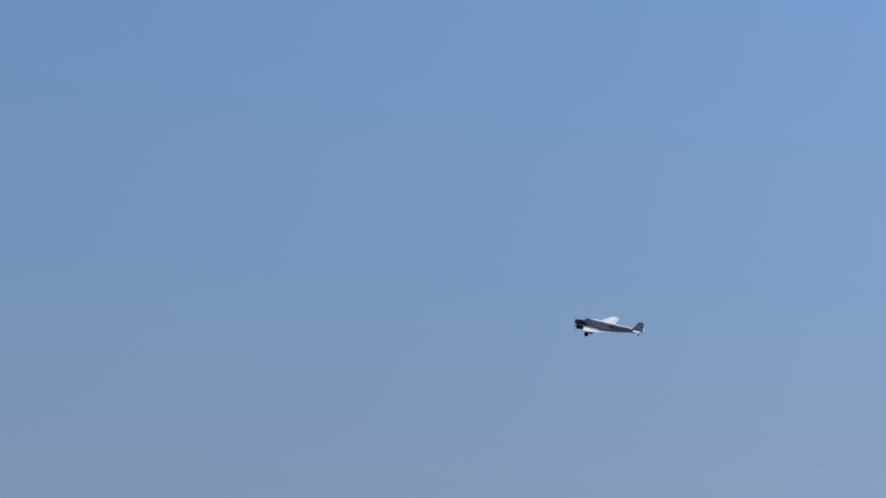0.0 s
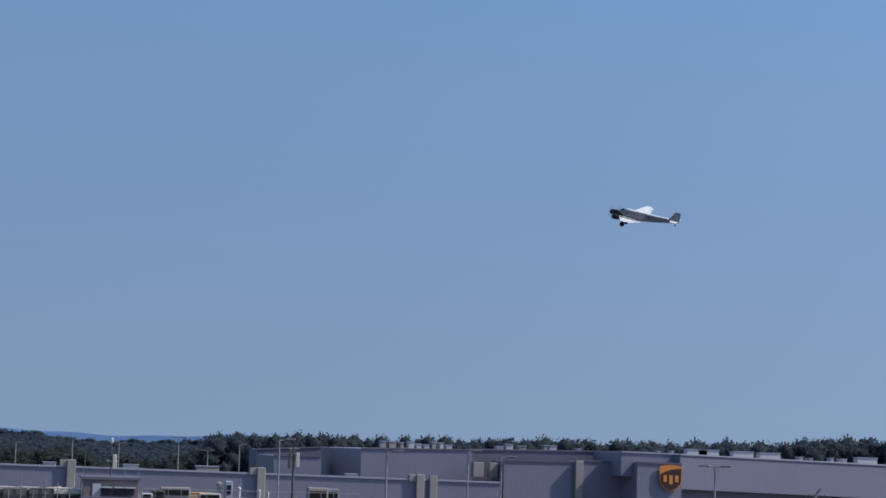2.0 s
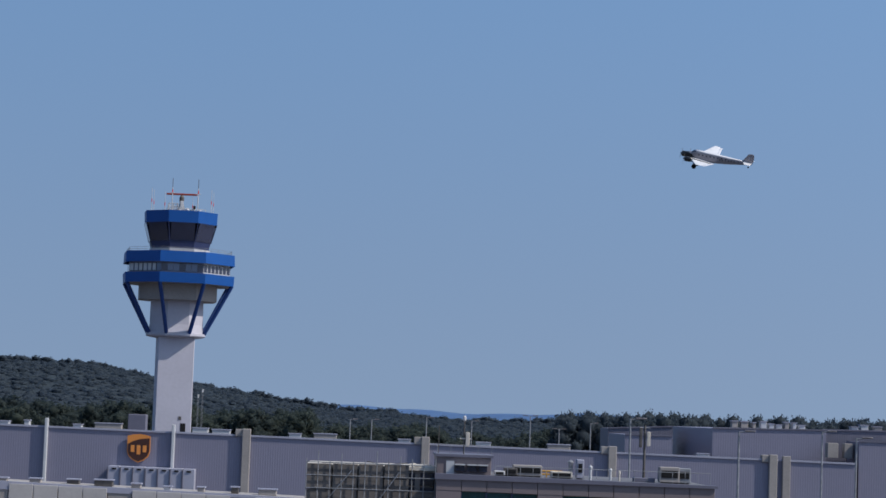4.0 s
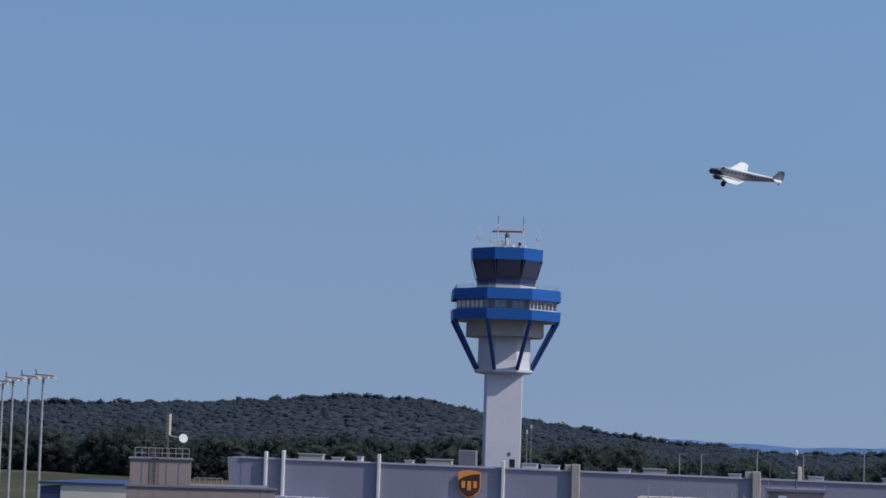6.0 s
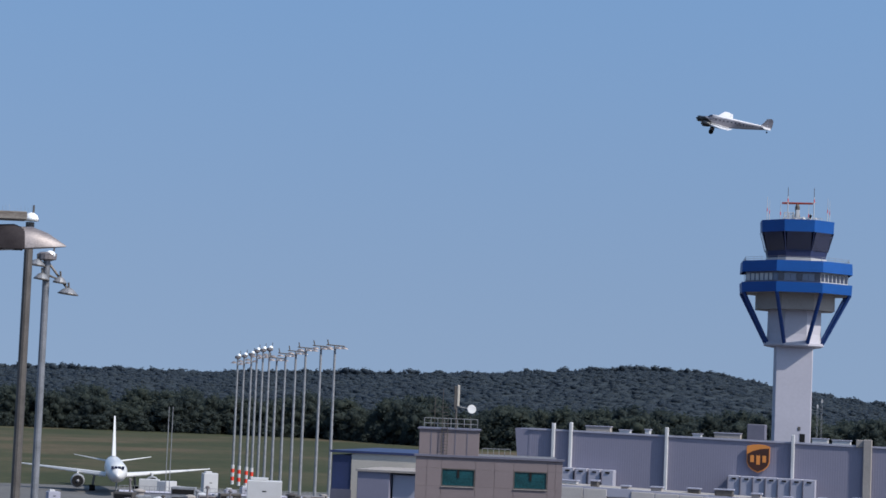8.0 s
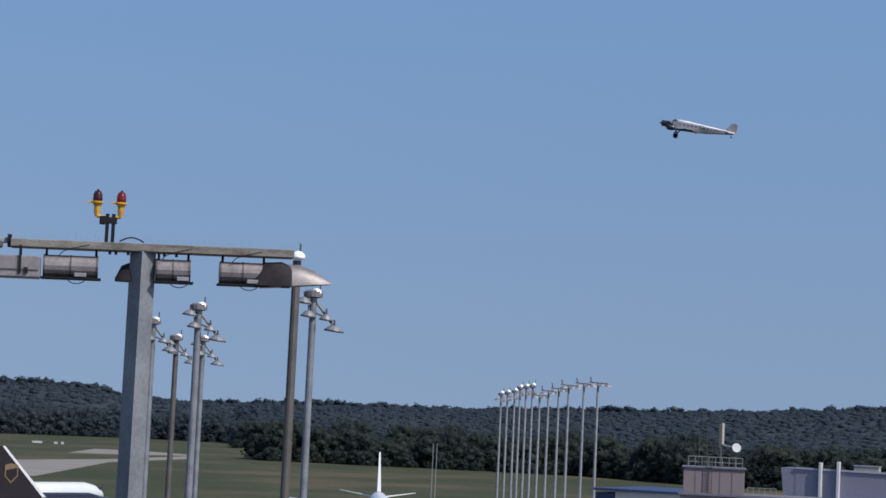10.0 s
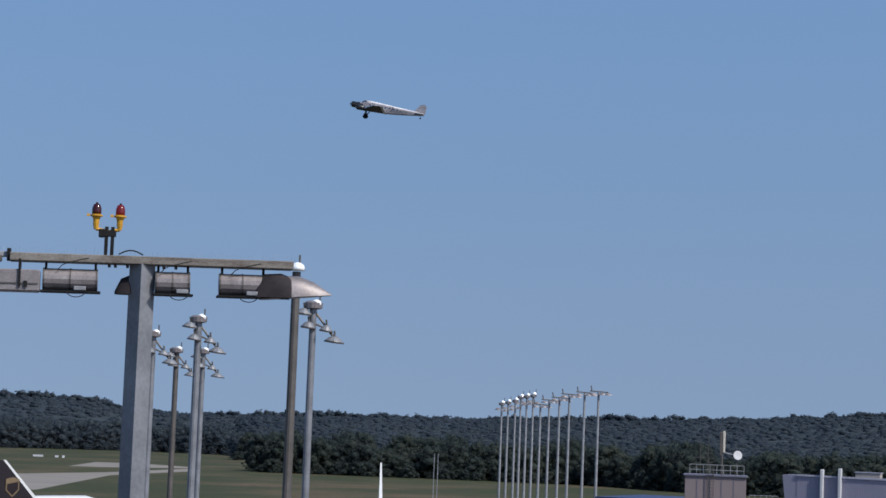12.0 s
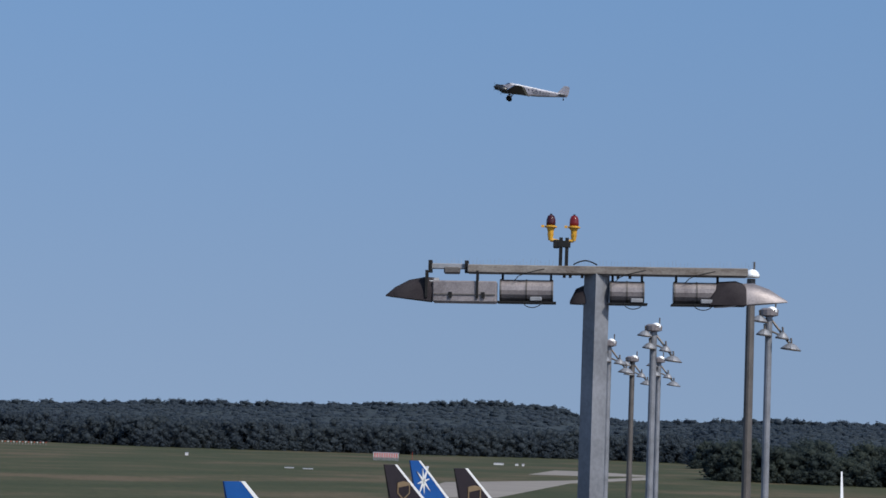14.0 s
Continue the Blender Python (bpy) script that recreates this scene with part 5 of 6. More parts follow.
    # the whole head droops slightly towards one end
    droop = pose(2.55, 0, zb, 0, -1.0, 0) @ pose(-2.55, 0, -zb)
    for piece in t.children:
        if not piece.name.startswith(("column", "lamp_bracket", "obstruction_lamp")):
            piece.matrix_basis = droop @ piece.matrix_basis
    return t


near_mast()


def dome_head(t, h, s, side, hood_left=True):
    """A drum with a bright cap, a lightning rod and drooping arms with flat-hooded lamps. s: size; side: +1 arms to the right."""
    head = part("head", lathe(bmesh.new(), [(0.18 * s, h - 0.16 * s), (0.4 * s, h - 0.1 * s), (0.42 * s, h + 0.14 * s), (0.3 * s, h + 0.22 * s)], 14), M["lamp_case"], t, "grey drum head")
    part("cap", lathe(bmesh.new(), [(0.24 * s, h + 0.02 * s), (0.25 * s, h + 0.12 * s), (0.2 * s, h + 0.22 * s), (0.1 * s, h + 0.28 * s), (0.01, h + 0.3 * s)], 14,
                      m=pose(0.12 * s * side, -0.12 * s, 0)), M["chrome"], head, "bright domed cap", smooth=True)
    part("rod", tube(bmesh.new(), (0.28 * s * side, 0, h), (0.28 * s * side, 0, h + 0.55 * s), 0.035 * s, n=6), M["steel_dark"], head, "short lightning rod")
    arm = bmesh.new()
    tube(arm, (0, 0, h - 0.15 * s), (0.95 * s * side, -0.1, h - 1.35 * s), 0.06 * s, n=6)
    tube(arm, (0, 0, h - 0.75 * s), (0.62 * s * side, -0.1, h - 1.0 * s), 0.05 * s, n=6)
    part("arm", arm, M["steel_dark"], t, "drooping lamp arm")
    places = [(0.60, -1.0, 0.40), (0.98, -1.48, 0.58)] + ([(-0.42, -0.28, 0.5), (-0.2, -0.88, 0.45)] if hood_left else [])
    for u, v, w in places:
        lm = bmesh.new()
        lathe(lm, [(w * 0.75 * s, 0), (w * 0.72 * s, 0.04 * s), (w * 0.42 * s, 0.2 * s), (w * 0.18 * s, 0.27 * s)], 12)
        lamp = part("floodlight", lm, M["mast_steel"], t, "flat-hooded floodlight")
        lamp.matrix_basis = pose(u * s * side, -0.15 * s, h + v * s - 0.1 * s, 0, 6 * side, 0)
        part("rim", lathe(bmesh.new(), [(w * 0.78 * s, -0.03 * s), (w * 0.78 * s, 0.02 * s)], 12), M["steel_dark"], lamp)
        part("neck", tube(bmesh.new(), (0, 0, 0.25 * s), (-0.05 * s * side, 0, 0.5 * s), 0.05 * s, n=6), M["steel_dark"], lamp)
    return head


def far_mast(a, el, d, r, s=1.0, dark=False, arms=True):
    x, y = az(a, d)
    h = up(el, d)
    t = thing("floodlight_mast", "dark weathered steel floodlight mast with a bright cap" if dark else "slim galvanised floodlight mast with drooping lamps", "floodlight mast", (x, y, 0), a, group="apron masts")
    part("column", tube(bmesh.new(), (0, 0, 0), (0, 0, h), r * 1.15, r * 0.9, 12), M["steel_dark" if dark else "mast_steel"], t)
    if arms:
        dome_head(t, h, s, 1)
    else:
        part("cap", lathe(bmesh.new(), [(0.26, h), (0.27, h + 0.1), (0.21, h + 0.22), (0.1, h + 0.29), (0.01, h + 0.31)], 14, m=pose(0.03, -0.1, 0.04)), M["chrome"], t, "bright domed cap", smooth=True)
        part("rod", tube(bmesh.new(), (0.1, 0, h + 0.2), (0.1, 0, h + 0.62), 0.035, n=6), M["steel_dark"], t)
    return t


far_mast(25.57, 4.25, 78, 0.17, dark=True, arms=False)
far_mast(25.08, 3.36, 96, 0.17)
far_mast(28.10, 2.86, 112, 0.20, 1.05)
far_mast(28.64, 2.02, 160, 0.21, 1.15, dark=True)
far_mast(27.94, 2.02, 160, 0.20, 1.15)
far_mast(29.27, 2.42, 132, 0.19, 1.1)


def row_mast(a, el, d, banded, dome):
    x, y = az(a, d)
    h = up(el, d) - (0.5 if dome else 0.25)
    t = thing("floodlight_mast", "tall grey apron floodlight mast" + (" with banded foot" if banded else "") + (" and bright cap" if dome else " with outspread arms"),
              "floodlight mast", (x, y, 0), a, group="row of apron masts")
    part("column", tube(bmesh.new(), (0, 0, 0), (0, 0, h), 0.34, 0.22, 10), M["steel"], t)
    if banded:
        for k in range(5):
            part("band", tube(bmesh.new(), (0, 0, 0.95 * k), (0, 0, 0.95 * (k + 1)), 0.42, 0.41, 10), M["red"] if k % 2 else M["white"], t, "red warning band" if k % 2 else "white band")
    if dome:
        part("head", lathe(bmesh.new(), [(0.3, h - 0.5), (0.75, h - 0.3), (0.75, h + 0.15), (0.4, h + 0.3)], 12), M["lamp_case"], t)
        part("cap", lathe(bmesh.new(), [(0.5, h + 0.1), (0.52, h + 0.35), (0.4, h + 0.6), (0.2, h + 0.75), (0.02, h + 0.8)], 12, m=pose(0.25, -0.3, 0)), M["chrome"], t, "bright domed cap", smooth=True)
        part("rod", tube(bmesh.new(), (0.6, 0, h), (0.6, 0, h + 1.5), 0.07, n=6), M["steel_dark"], t)
        part("floodlight", lathe(bmesh.new(), [(0.8, h - 1.6), (0.75, h - 1.5), (0.3, h - 1.1)], 10, m=pose(-0.9, 0, 0)), M["lamp_case"], t)
        part("floodlight", lathe(bmesh.new(), [(0.8, h - 1.9), (0.75, h - 1.8), (0.3, h - 1.4)], 10, m=pose(0.9, 0, 0)), M["lamp_case"], t)
    else:
        part("crossarm", tube(bmesh.new(), (-1.7, 0, h + 0.2), (1.9, 0, h), 0.13, n=6), M["steel_dark"], t)
        part("rod", tube(bmesh.new(), (-1.3, 0, h + 0.2), (-1.5, 0, h + 1.2), 0.14, n=6), M["steel_dark"], t)
        for u in (-1.2, 0.6, 1.7):
            part("floodlight", bullet(bmesh.new(), [(u - 0.7, 0.3, 0.08), (u - 0.2, 0.5, 0.42), (u + 0.3, 0.5, 0.45), (u + 0.9, 0.3, 0.06)], pose(0, -0.3, h - 0.55)), M["lamp_case"], t, "hooded floodlight")
    return t


for k, (a, el) in enumerate(((17.40, 1.40), (17.77, 1.365), (18.17, 1.30), (18.43, 1.20), (18.70, 1.125), (18.93, 1.0))):
    row_mast(a, el, 420 + 12 * k, False, False)
for k, (a, el) in enumerate(((19.13, 1.27), (19.30, 1.24), (19.46, 1.21), (19.60, 1.11), (19.79, 1.06), (19.96, 1.02))):
    row_mast(a, el, 495 + 6 * k, k > 1, True)


# ---- airliners ----
def loft(bm, sections, n=20, square=1.0):
    """Rings along x: (x, half width, z low, z high); square below 1 flattens the sides."""
    bend = lambda v: math.copysign(abs(v) ** square, v)
    rings = []
    for x, w, lo, hi in sections:
        mid, r = (lo + hi) / 2, (hi - lo) / 2
        rings.append([bm.verts.new((x, w * bend(cos(2 * pi * k / n)), mid + r * bend(sin(2 * pi * k / n)))) for k in range(n)])
    for a, b in zip(rings, rings[1:]):
        for k in range(n):
            bm.faces.new((a[k], a[(k + 1) % n], b[(k + 1) % n], b[k]))
    bm.faces.new(rings[0][::-1])
    bm.faces.new(rings[-1])
    return bm


def wing(bm, root, tip, thick=0.12, n=8):
    """A tapered wing between two ribs: (leading x, trailing x, y, z)."""
    rings = []
    for le, te, y, z in (root, tip):
        c = le - te
        ring = []
        for k in range(n + 1):
            u = k / n
            ring.append((le - c * u * u, y, z + thick * c * (u ** 0.5) * (1 - u) * 1.6))
        for k in range(n - 1, 0, -1):
            u = k / n
            ring.append((le - c * u * u, y, z - thick * c * (u ** 0.5) * (1 - u) * 0.7))
        rings.append([bm.verts.new(p) for p in ring])
    m = len(rings[0])
    for k in range(m):
        bm.faces.new((rings[0][k], rings[0][(k + 1) % m], rings[1][(k + 1) % m], rings[1][k]))
    bm.faces.new(rings[0][::-1])
    bm.faces.new(rings[1])
    return bm


def fin_plate(bm, pts, t0, t1):
    """An upright plate from its outline in x and z; half thickness t0 at the foot and t1 at the tip."""
    z0, z1 = min(p[1] for p in pts), max(p[1] for p in pts)
    side = lambda s: [bm.verts.new((x, s * (t0 + (t1 - t0) * (z - z0) / (z1 - z0)), z)) for x, z in pts]
    a, b = side(-1), side(1)
    bm.faces.new(a)
    bm.faces.new(b[::-1])
    for k in range(len(pts)):
        bm.faces.new((a[k], b[k], b[(k + 1) % len(pts)], a[(k + 1) % len(pts)]))
    return bm


def airliner(at, turn, label, hull, tail, mark=None, size=1.0):
    t = thing("airliner", label, "airplane", at, turn, group="parked airliners")
    s = size
    S = lambda rows: [tuple(v * s for v in r) for r in rows]
    f = part("fuselage", loft(bmesh.new(), S([(24.6, 0.05, 4.1, 4.3), (24.2, 0.6, 3.6, 4.9), (23, 1.25, 3.1, 5.6), (21, 1.85, 2.8, 6.5), (18, 2.15, 2.65, 7.05), (-6, 2.15, 2.65, 7.05), (-14, 1.9, 3.6, 7.05),
         (-20, 1.2, 5.1, 7.0), (-24, 0.3, 6.3, 6.8)])), M[hull], t, smooth=True)
    glass = bmesh.new()
    for y0 in (-1.05, -0.35, 0.35, 1.05):
        box(glass, 21.75 * s, 22.75 * s, (y0 - 0.27) * s, (y0 + 0.27) * s, 5.55 * s, 6.15 * s)
    part("cockpit_window", glass, M["glass_dark"], f)
    for side in (-1, 1):
        part("wing", wing(bmesh.new(), tuple(v * s for v in (7.5, -3.2, side * 2.0, 3.6)), tuple(v * s for v in (-6.5, -8.6, side * 20.8, 5.2)), 0.11), M["jet_white"], t)
        part("tailplane", wing(bmesh.new(), tuple(v * s for v in (-17.2, -21.6, side * 0.8, 5.7)), tuple(v * s for v in (-22.4, -24.0, side * 8.6, 6.9)), 0.1), M["jet_white"], t)
        e = part("engine", lathe(bmesh.new(), [(1.25 * s, -2.2 * s), (1.4 * s, -1.9 * s), (1.5 * s, 0), (1.0 * s, 2.6 * s), (0.5 * s, 3.4 * s)], 20,
                                 m=pose(6.6 * s, side * 7.8 * s, 2.35 * s, 0, -90, 0)), M["steel"], t, smooth=True)
        part("intake", lathe(bmesh.new(), [(1.2 * s, -2.22 * s), (1.1 * s, -2.24 * s)], 20, m=pose(6.6 * s, side * 7.8 * s, 2.35 * s, 0, -90, 0)), M["black"], e)
        part("spinner", lathe(bmesh.new(), [(0.35 * s, -2.2 * s), (0.2 * s, -2.5 * s), (0.02, -2.6 * s)], 12, m=pose(6.6 * s, side * 7.8 * s, 2.35 * s, 0, -90, 0)), M["steel"], e)
        part("pylon", boxed(1.5 * s, 6 * s, side * 7.8 * s - 0.2, side * 7.8 * s + 0.2, 3.6 * s, 4.4 * s), M["jet_white"], e)
        g = part("main_gear", tube(bmesh.new(), (-0.5 * s, side * 4.6 * s, 0.6), (-0.5 * s, side * 4.2 * s, 3.6 * s), 0.25, n=8), M["steel"], t)
        for dx in (-0.8, 0.8):
            part("tyre", tube(bmesh.new(), (-0.5 * s + dx, side * 4.6 * s - 0.6, 0.6), (-0.5 * s + dx, side * 4.6 * s + 0.6, 0.6), 0.6, n=14), M["black"], g)
    g = part("nose_gear", tube(bmesh.new(), (19 * s, 0, 0.5), (19 * s, 0, 3 * s), 0.16, n=8), M["steel"], t)
    part("tyre", tube(bmesh.new(), (19 * s, -0.4, 0.5), (19 * s, 0.4, 0.5), 0.5, n=14), M["black"], g)
    fin = part("fin", fin_plate(bmesh.new(), S([(-12.5, 7.1), (-22.5, 6.9), (-25.0, 15.8), (-22.2, 15.8)]), 0.35 * s, 0.12 * s), M[tail], t)
    part("leading_edge", fin_plate(bmesh.new(), S([(-12.0, 7.15), (-12.9, 7.15), (-22.5, 15.82), (-21.9, 15.82)]), 0.4 * s, 0.16 * s), M["jet_white"], fin, "white leading edge")
    if mark == "star":
        for k in range(8):
            a = 2 * pi * k / 8 + 0.2
            r = 3.7 if k % 2 else 2.7
            part("ray", flat_outline(bmesh.new(), [((-21.0 + 0.34 * cos(a + 1.57)) * s, (11.6 + 0.3 * sin(a + 1.57)) * s), ((-21.0 + r * cos(a) * 0.68) * s, (11.6 + r * sin(a)) * s),
                 ((-21.0 - 0.34 * cos(a + 1.57)) * s, (11.6 - 0.3 * sin(a + 1.57)) * s)], -0.42 * s, 0.42 * s), M["jet_white"], fin, "white star ray")
    if mark == "shield":
        part("emblem", flat_outline(bmesh.new(), [((-20.3 + u) * s, (11.3 + v) * s) for u, v in ((-1.5, 1.3), (0, 1.6), (1.5, 1.3), (1.5, -0.6), (0, -1.8), (-1.5, -0.6))], -0.36 * s, 0.36 * s),
             M["worn_gold"], fin, "dull gold shield emblem")
        part("emblem_field", flat_outline(bmesh.new(), [((-20.3 + u) * s, (11.3 + v) * s) for u, v in ((-1.25, 0.45), (1.25, 0.85), (1.25, -0.5), (0, -1.45), (-1.25, -0.5))], -0.39 * s, 0.39 * s),
             M["brown_tail"], fin)
    return t


def parked(tip_az, tip_el, **k):
    """Stand an airliner, nose to the right, so that its fin tip shows at that angle."""
    s = k.pop("size", 1.0)
    d = (15.8 * s - EYE) / tan(radians(tip_el))
    x, y = az(tip_az, d)
    turn = tip_az + k.pop("swing", 42)
    ux, uy = cos(radians(turn)), sin(radians(turn))
    return airliner((x + 23.6 * s * ux, y + 23.6 * s * uy, 0), turn, size=s, **k)


jx, jy = az(23.04, 468)
airliner((jx, jy, 0), -90 + 23.04 + 1.5, "white twin-engined airliner facing the terrace on the apron", "jet_white", "jet_white")
parked(34.99, -0.99, label="freight airliner with a brown tail and gold shield", hull="brown_tail", tail="brown_tail", mark="shield", size=0.98)
parked(34.34, -0.86, label="airliner with a blue tail and white star", hull="jet_white", tail="blue_tail", mark="star", size=0.98, swing=46)
parked(33.12, -1.02, label="freight airliner with a brown tail and gold shield", hull="brown_tail", tail="brown_tail", mark="shield", size=0.98)
parked(39.12, -1.58, label="airliner with a plain blue tail", hull="jet_white", tail="blue_tail", size=0.98)


# ---- apron vehicles and stores ----
def box_truck(at, turn, label, long=6.0, high=2.6, cab="white", body="white"):
    t = thing("box_truck", label, "truck", at, turn, group="ground vehicles")
    part("cargo_box", boxed(-long / 2, long / 2 - 1.9, -1.15, 1.15, 0.9, 0.9 + high, bevel=0.05), M[body], t)
    c = part("cab", flat_outline(bmesh.new(), [(long / 2 - 1.8, 0.6), (long / 2, 0.6), (long / 2, 1.5), (long / 2 - 0.45, 2.5), (long / 2 - 1.8, 2.6)], -1.1, 1.1), M[cab], t)
    part("windscreen", boxed(long / 2 - 0.4, long / 2 - 0.1, -0.95, 0.95, 1.55, 2.2), M["glass_dark"], c)
    part("chassis", boxed(-long / 2, long / 2 - 0.1, -0.9, 0.9, 0.5, 0.9), M["steel_dark"], t)
    for wx in (-long / 2 + 1.2, long / 2 - 1.0):
        for s in (-1, 1):
            part("wheel", tube(bmesh.new(), (wx, s * 0.8, 0.45), (wx, s * 1.1, 0.45), 0.45, n=14), M["black"], t)
    return t


def container(at, turn, mat="white", label="white box container standing on the apron", w=4.4, h=3.4, d=2.5):
    t = thing("container", label, "container", at, turn, group="apron containers")
    part("body", boxed(-w / 2, w / 2, -d / 2, d / 2, 0.15, h, bevel=0.06), M[mat], t)
    for q in (-w / 2 + 0.2, w / 2 - 0.2):
        part("skid", boxed(q - 0.1, q + 0.1, -d / 2, d / 2, 0, 0.16), M["steel_dark"], t)
    part("mark", boxed(-0.25, 0.25, -d / 2 - 0.02, -d / 2 + 0.03, h * 0.7, h * 0.7 + 0.14), M["black"], t)
    part("roof_unit", boxed(-w * 0.35, w * 0.1, -0.6, 0.6, h, h + 0.35, bevel=0.04), M["white"], t)
    return t


def jet_bridge():
    x, y = az(18.3, 200)
    t = thing("passenger_bridge", "grey passenger bridge with a round-ended roof", "jet bridge", (x, y, 0), 18.5)
    top = up(-3.1, 200)
    part("tunnel", bullet(bmesh.new(), [(-8, 1.6, 2.4), (6.5, 1.6, 2.4), (7.6, 1.3, 1.9), (8.2, 0.6, 1.0)], pose(0, 0, top - 2.4)), M["lamp_case"], t, smooth=True)
    for k in range(7):
        part("rib", boxed(-7.6 + 2.1 * k, -7.4 + 2.1 * k, -1.7, -1.5, top - 2.3, top - 0.8), M["steel"], t)
    for u in (-5, 4):
        part("leg", tube(bmesh.new(), (u, 0, 0), (u, 0, top - 2.3), 0.35, n=10), M["steel"], t)
    part("rail", tube(bmesh.new(), (-8, -1.5, top + 0.5), (6, -1.5, top + 0.5), 0.04, n=5), M["steel"], t)
    return t


jet_bridge()
x, y = az(19.1, 262)
container((x, y, up(-2.27, 262) - 4.4), 19, w=4.2, h=4.4, label="white plant container on a steel gantry by the masts")
solid("gantry", boxed(-3.2, 3.2, -2, 2, 0, up(-2.27, 262) - 4.42, bevel=0.1), M["lamp_case"], "grey steel gantry carrying the plant container", "gantry", (x, y, 0), 19)
for a, d, tr, lbl in ((24.2, 330, 40, "white catering truck on the apron"), (25.2, 335, 100, "white service truck on the apron"), (22.0, 452, 15, "white box truck beside the stands"),
                      (21.6, 446, 80, "pale service truck near the masts"), (27.6, 330, 30, "white service truck beside the stands"), (26.9, 330, 110, "white box truck beside the stands"),
                      (26.1, 330, 75, "white catering truck on the apron")):
    x, y = az(a, d)
    box_truck((x, y, 0), tr, lbl)
for a, d, w, h in ((20.55, 420, 2.8, 6.4), (21.2, 440, 3.0, 2.4), (20.0, 450, 2.2, 2.0), (19.6, 455, 2.0, 2.4), (23.6, 330, 2.4, 2.0), (26.4, 345, 2.6, 2.2), (27.2, 350, 3.2, 2.6), (24.6, 400, 2.2, 2.8)):
    x, y = az(a, d)
    container((x, y, 0), a + 12, w=w, h=h, mat="white" if w > 2.3 else "lilac", label="small pale equipment container on the apron")
for a, d, top in ((21.70, 320, 8.6), (21.60, 322, 9.2), (20.2, 480, 0)):
    if top:
        x, y = az(a, d)
        solid("flag_pole", tube(bmesh.new(), (0, 0, 0), (0, 0, up(-0.42, d)), 0.09, 0.05, 8), M["steel"], "slim pale pole standing on the apron", "pole", (x, y, 0))


def pier_roof():
    """The flat roof of a terminal pier, crowded with plant."""
    top = up(-2.72, 275)
    t = thing("terminal_pier", "flat-roofed terminal pier with a pale roof edge", "building")
    c = [az(22.9, 275), az(17.1, 275), az(17.1, 205), az(22.9, 205)]
    bm = bmesh.new()
    lo, hi = [bm.verts.new((x, y, 0)) for x, y in c], [bm.verts.new((x, y, top)) for x, y in c]
    bm.faces.new(hi)
    for k in range(4):
        bm.faces.new((lo[k], lo[(k + 1) % 4], hi[(k + 1) % 4], hi[k]))
    part("body", bm, M["roofing"], t)
    for d in (275, 205):
        e = part("roof_edge", tube(bmesh.new(), (*az(22.9, d), top + 0.15), (*az(17.1, d), top + 0.15), 0.22, n=4), M["lilac"], t)
    rail = bmesh.new()
    n = 44
    for k in range(n + 1):
        a = 22.9 + (17.1 - 22.9) * k / n
        tube(rail, (*az(a, 273), top), (*az(a, 273), top + 1.0), 0.03, n=4)
    for h in (0.55, 1.0):
        tube(rail, (*az(22.9, 273), top + h), (*az(17.1, 273), top + h), 0.03, n=4)
    part("railing", rail, M["steel"], t)
    rr = random.Random(21)
    for k in range(74):
        a, d = rr.uniform(17.3, 22.8), rr.uniform(212, 270)
        x, y = az(a, d)
        kind = rr.choice(("unit", "unit", "duct", "fan", "pipe", "cabinet", "skylight"))
        u = thing("roof_unit", {"unit": "pale air handling unit on the pier roof", "duct": "grey metal duct on the pier roof", "fan": "round roof fan on the pier roof", "pipe": "upright vent pipe on the pier roof",
                                "cabinet": "small pale cabinet on the pier roof", "skylight": "dark glazed skylight on the pier roof"}[kind], "ventilation unit", (x, y, top), rr.uniform(0, 40), group="plant on the pier roof")
        mat = M[rr.choice(("white", "steel", "steel", "concrete", "lamp_case", "steel_dark", "steel_dark"))]
        if kind in ("unit", "cabinet"):
            w, h = (rr.uniform(1.4, 3.2), rr.uniform(0.8, 1.7)) if kind == "unit" else (rr.uniform(0.5, 0.9), rr.uniform(0.9, 1.6))
            part("body", boxed(-w / 2, w / 2, -0.7, 0.7, 0.15, h, bevel=0.05), mat, u)
            part("foot", boxed(-w / 2 + 0.1, w / 2 - 0.1, -0.5, 0.5, 0, 0.15), M["steel_dark"], u)
            part("grille", boxed(-w / 2 + 0.15, w / 2 - 0.15, -0.74, -0.68, h * 0.4, h * 0.8), M["black"], u)
        elif kind == "duct":
            w = rr.uniform(2.5, 6)
            part("run", tube(bmesh.new(), (-w / 2, 0, 0.6), (w / 2, 0, 0.6), 0.32, n=10), mat, u)
            part("elbow", tube(bmesh.new(), (w / 2 - 0.1, 0, 0.6), (w / 2 + 0.35, 0, 0.0), 0.32, n=10), mat, u)
            for q in (-w / 3, w / 3):
                part("saddle", boxed(q - 0.08, q + 0.08, -0.4, 0.4, 0, 0.4), M["steel_dark"], u)
        elif kind == "fan":
            part("housing", lathe(bmesh.new(), [(0.6, 0), (0.6, 0.6), (0.8, 0.75), (0.8, 0.9), (0.2, 1.1)], 14), mat, u)
        elif kind == "pipe":
            h = rr.uniform(1.2, 2.4)
            part("pipe", tube(bmesh.new(), (0, 0, 0), (0, 0, h), 0.12, n=8), mat, u)
            part("cowl", lathe(bmesh.new(), [(0.25, h), (0.25, h + 0.15), (0.03, h + 0.3)], 10), mat, u)
        else:
            part("curb", boxed(-1.0, 1.0, -0.7, 0.7, 0, 0.35, bevel=0.04), M["white"], u)
            part("pane", boxed(-0.9, 0.9, -0.6, 0.6, 0.35, 0.42), M["glass_dark"], u)


pier_roof()


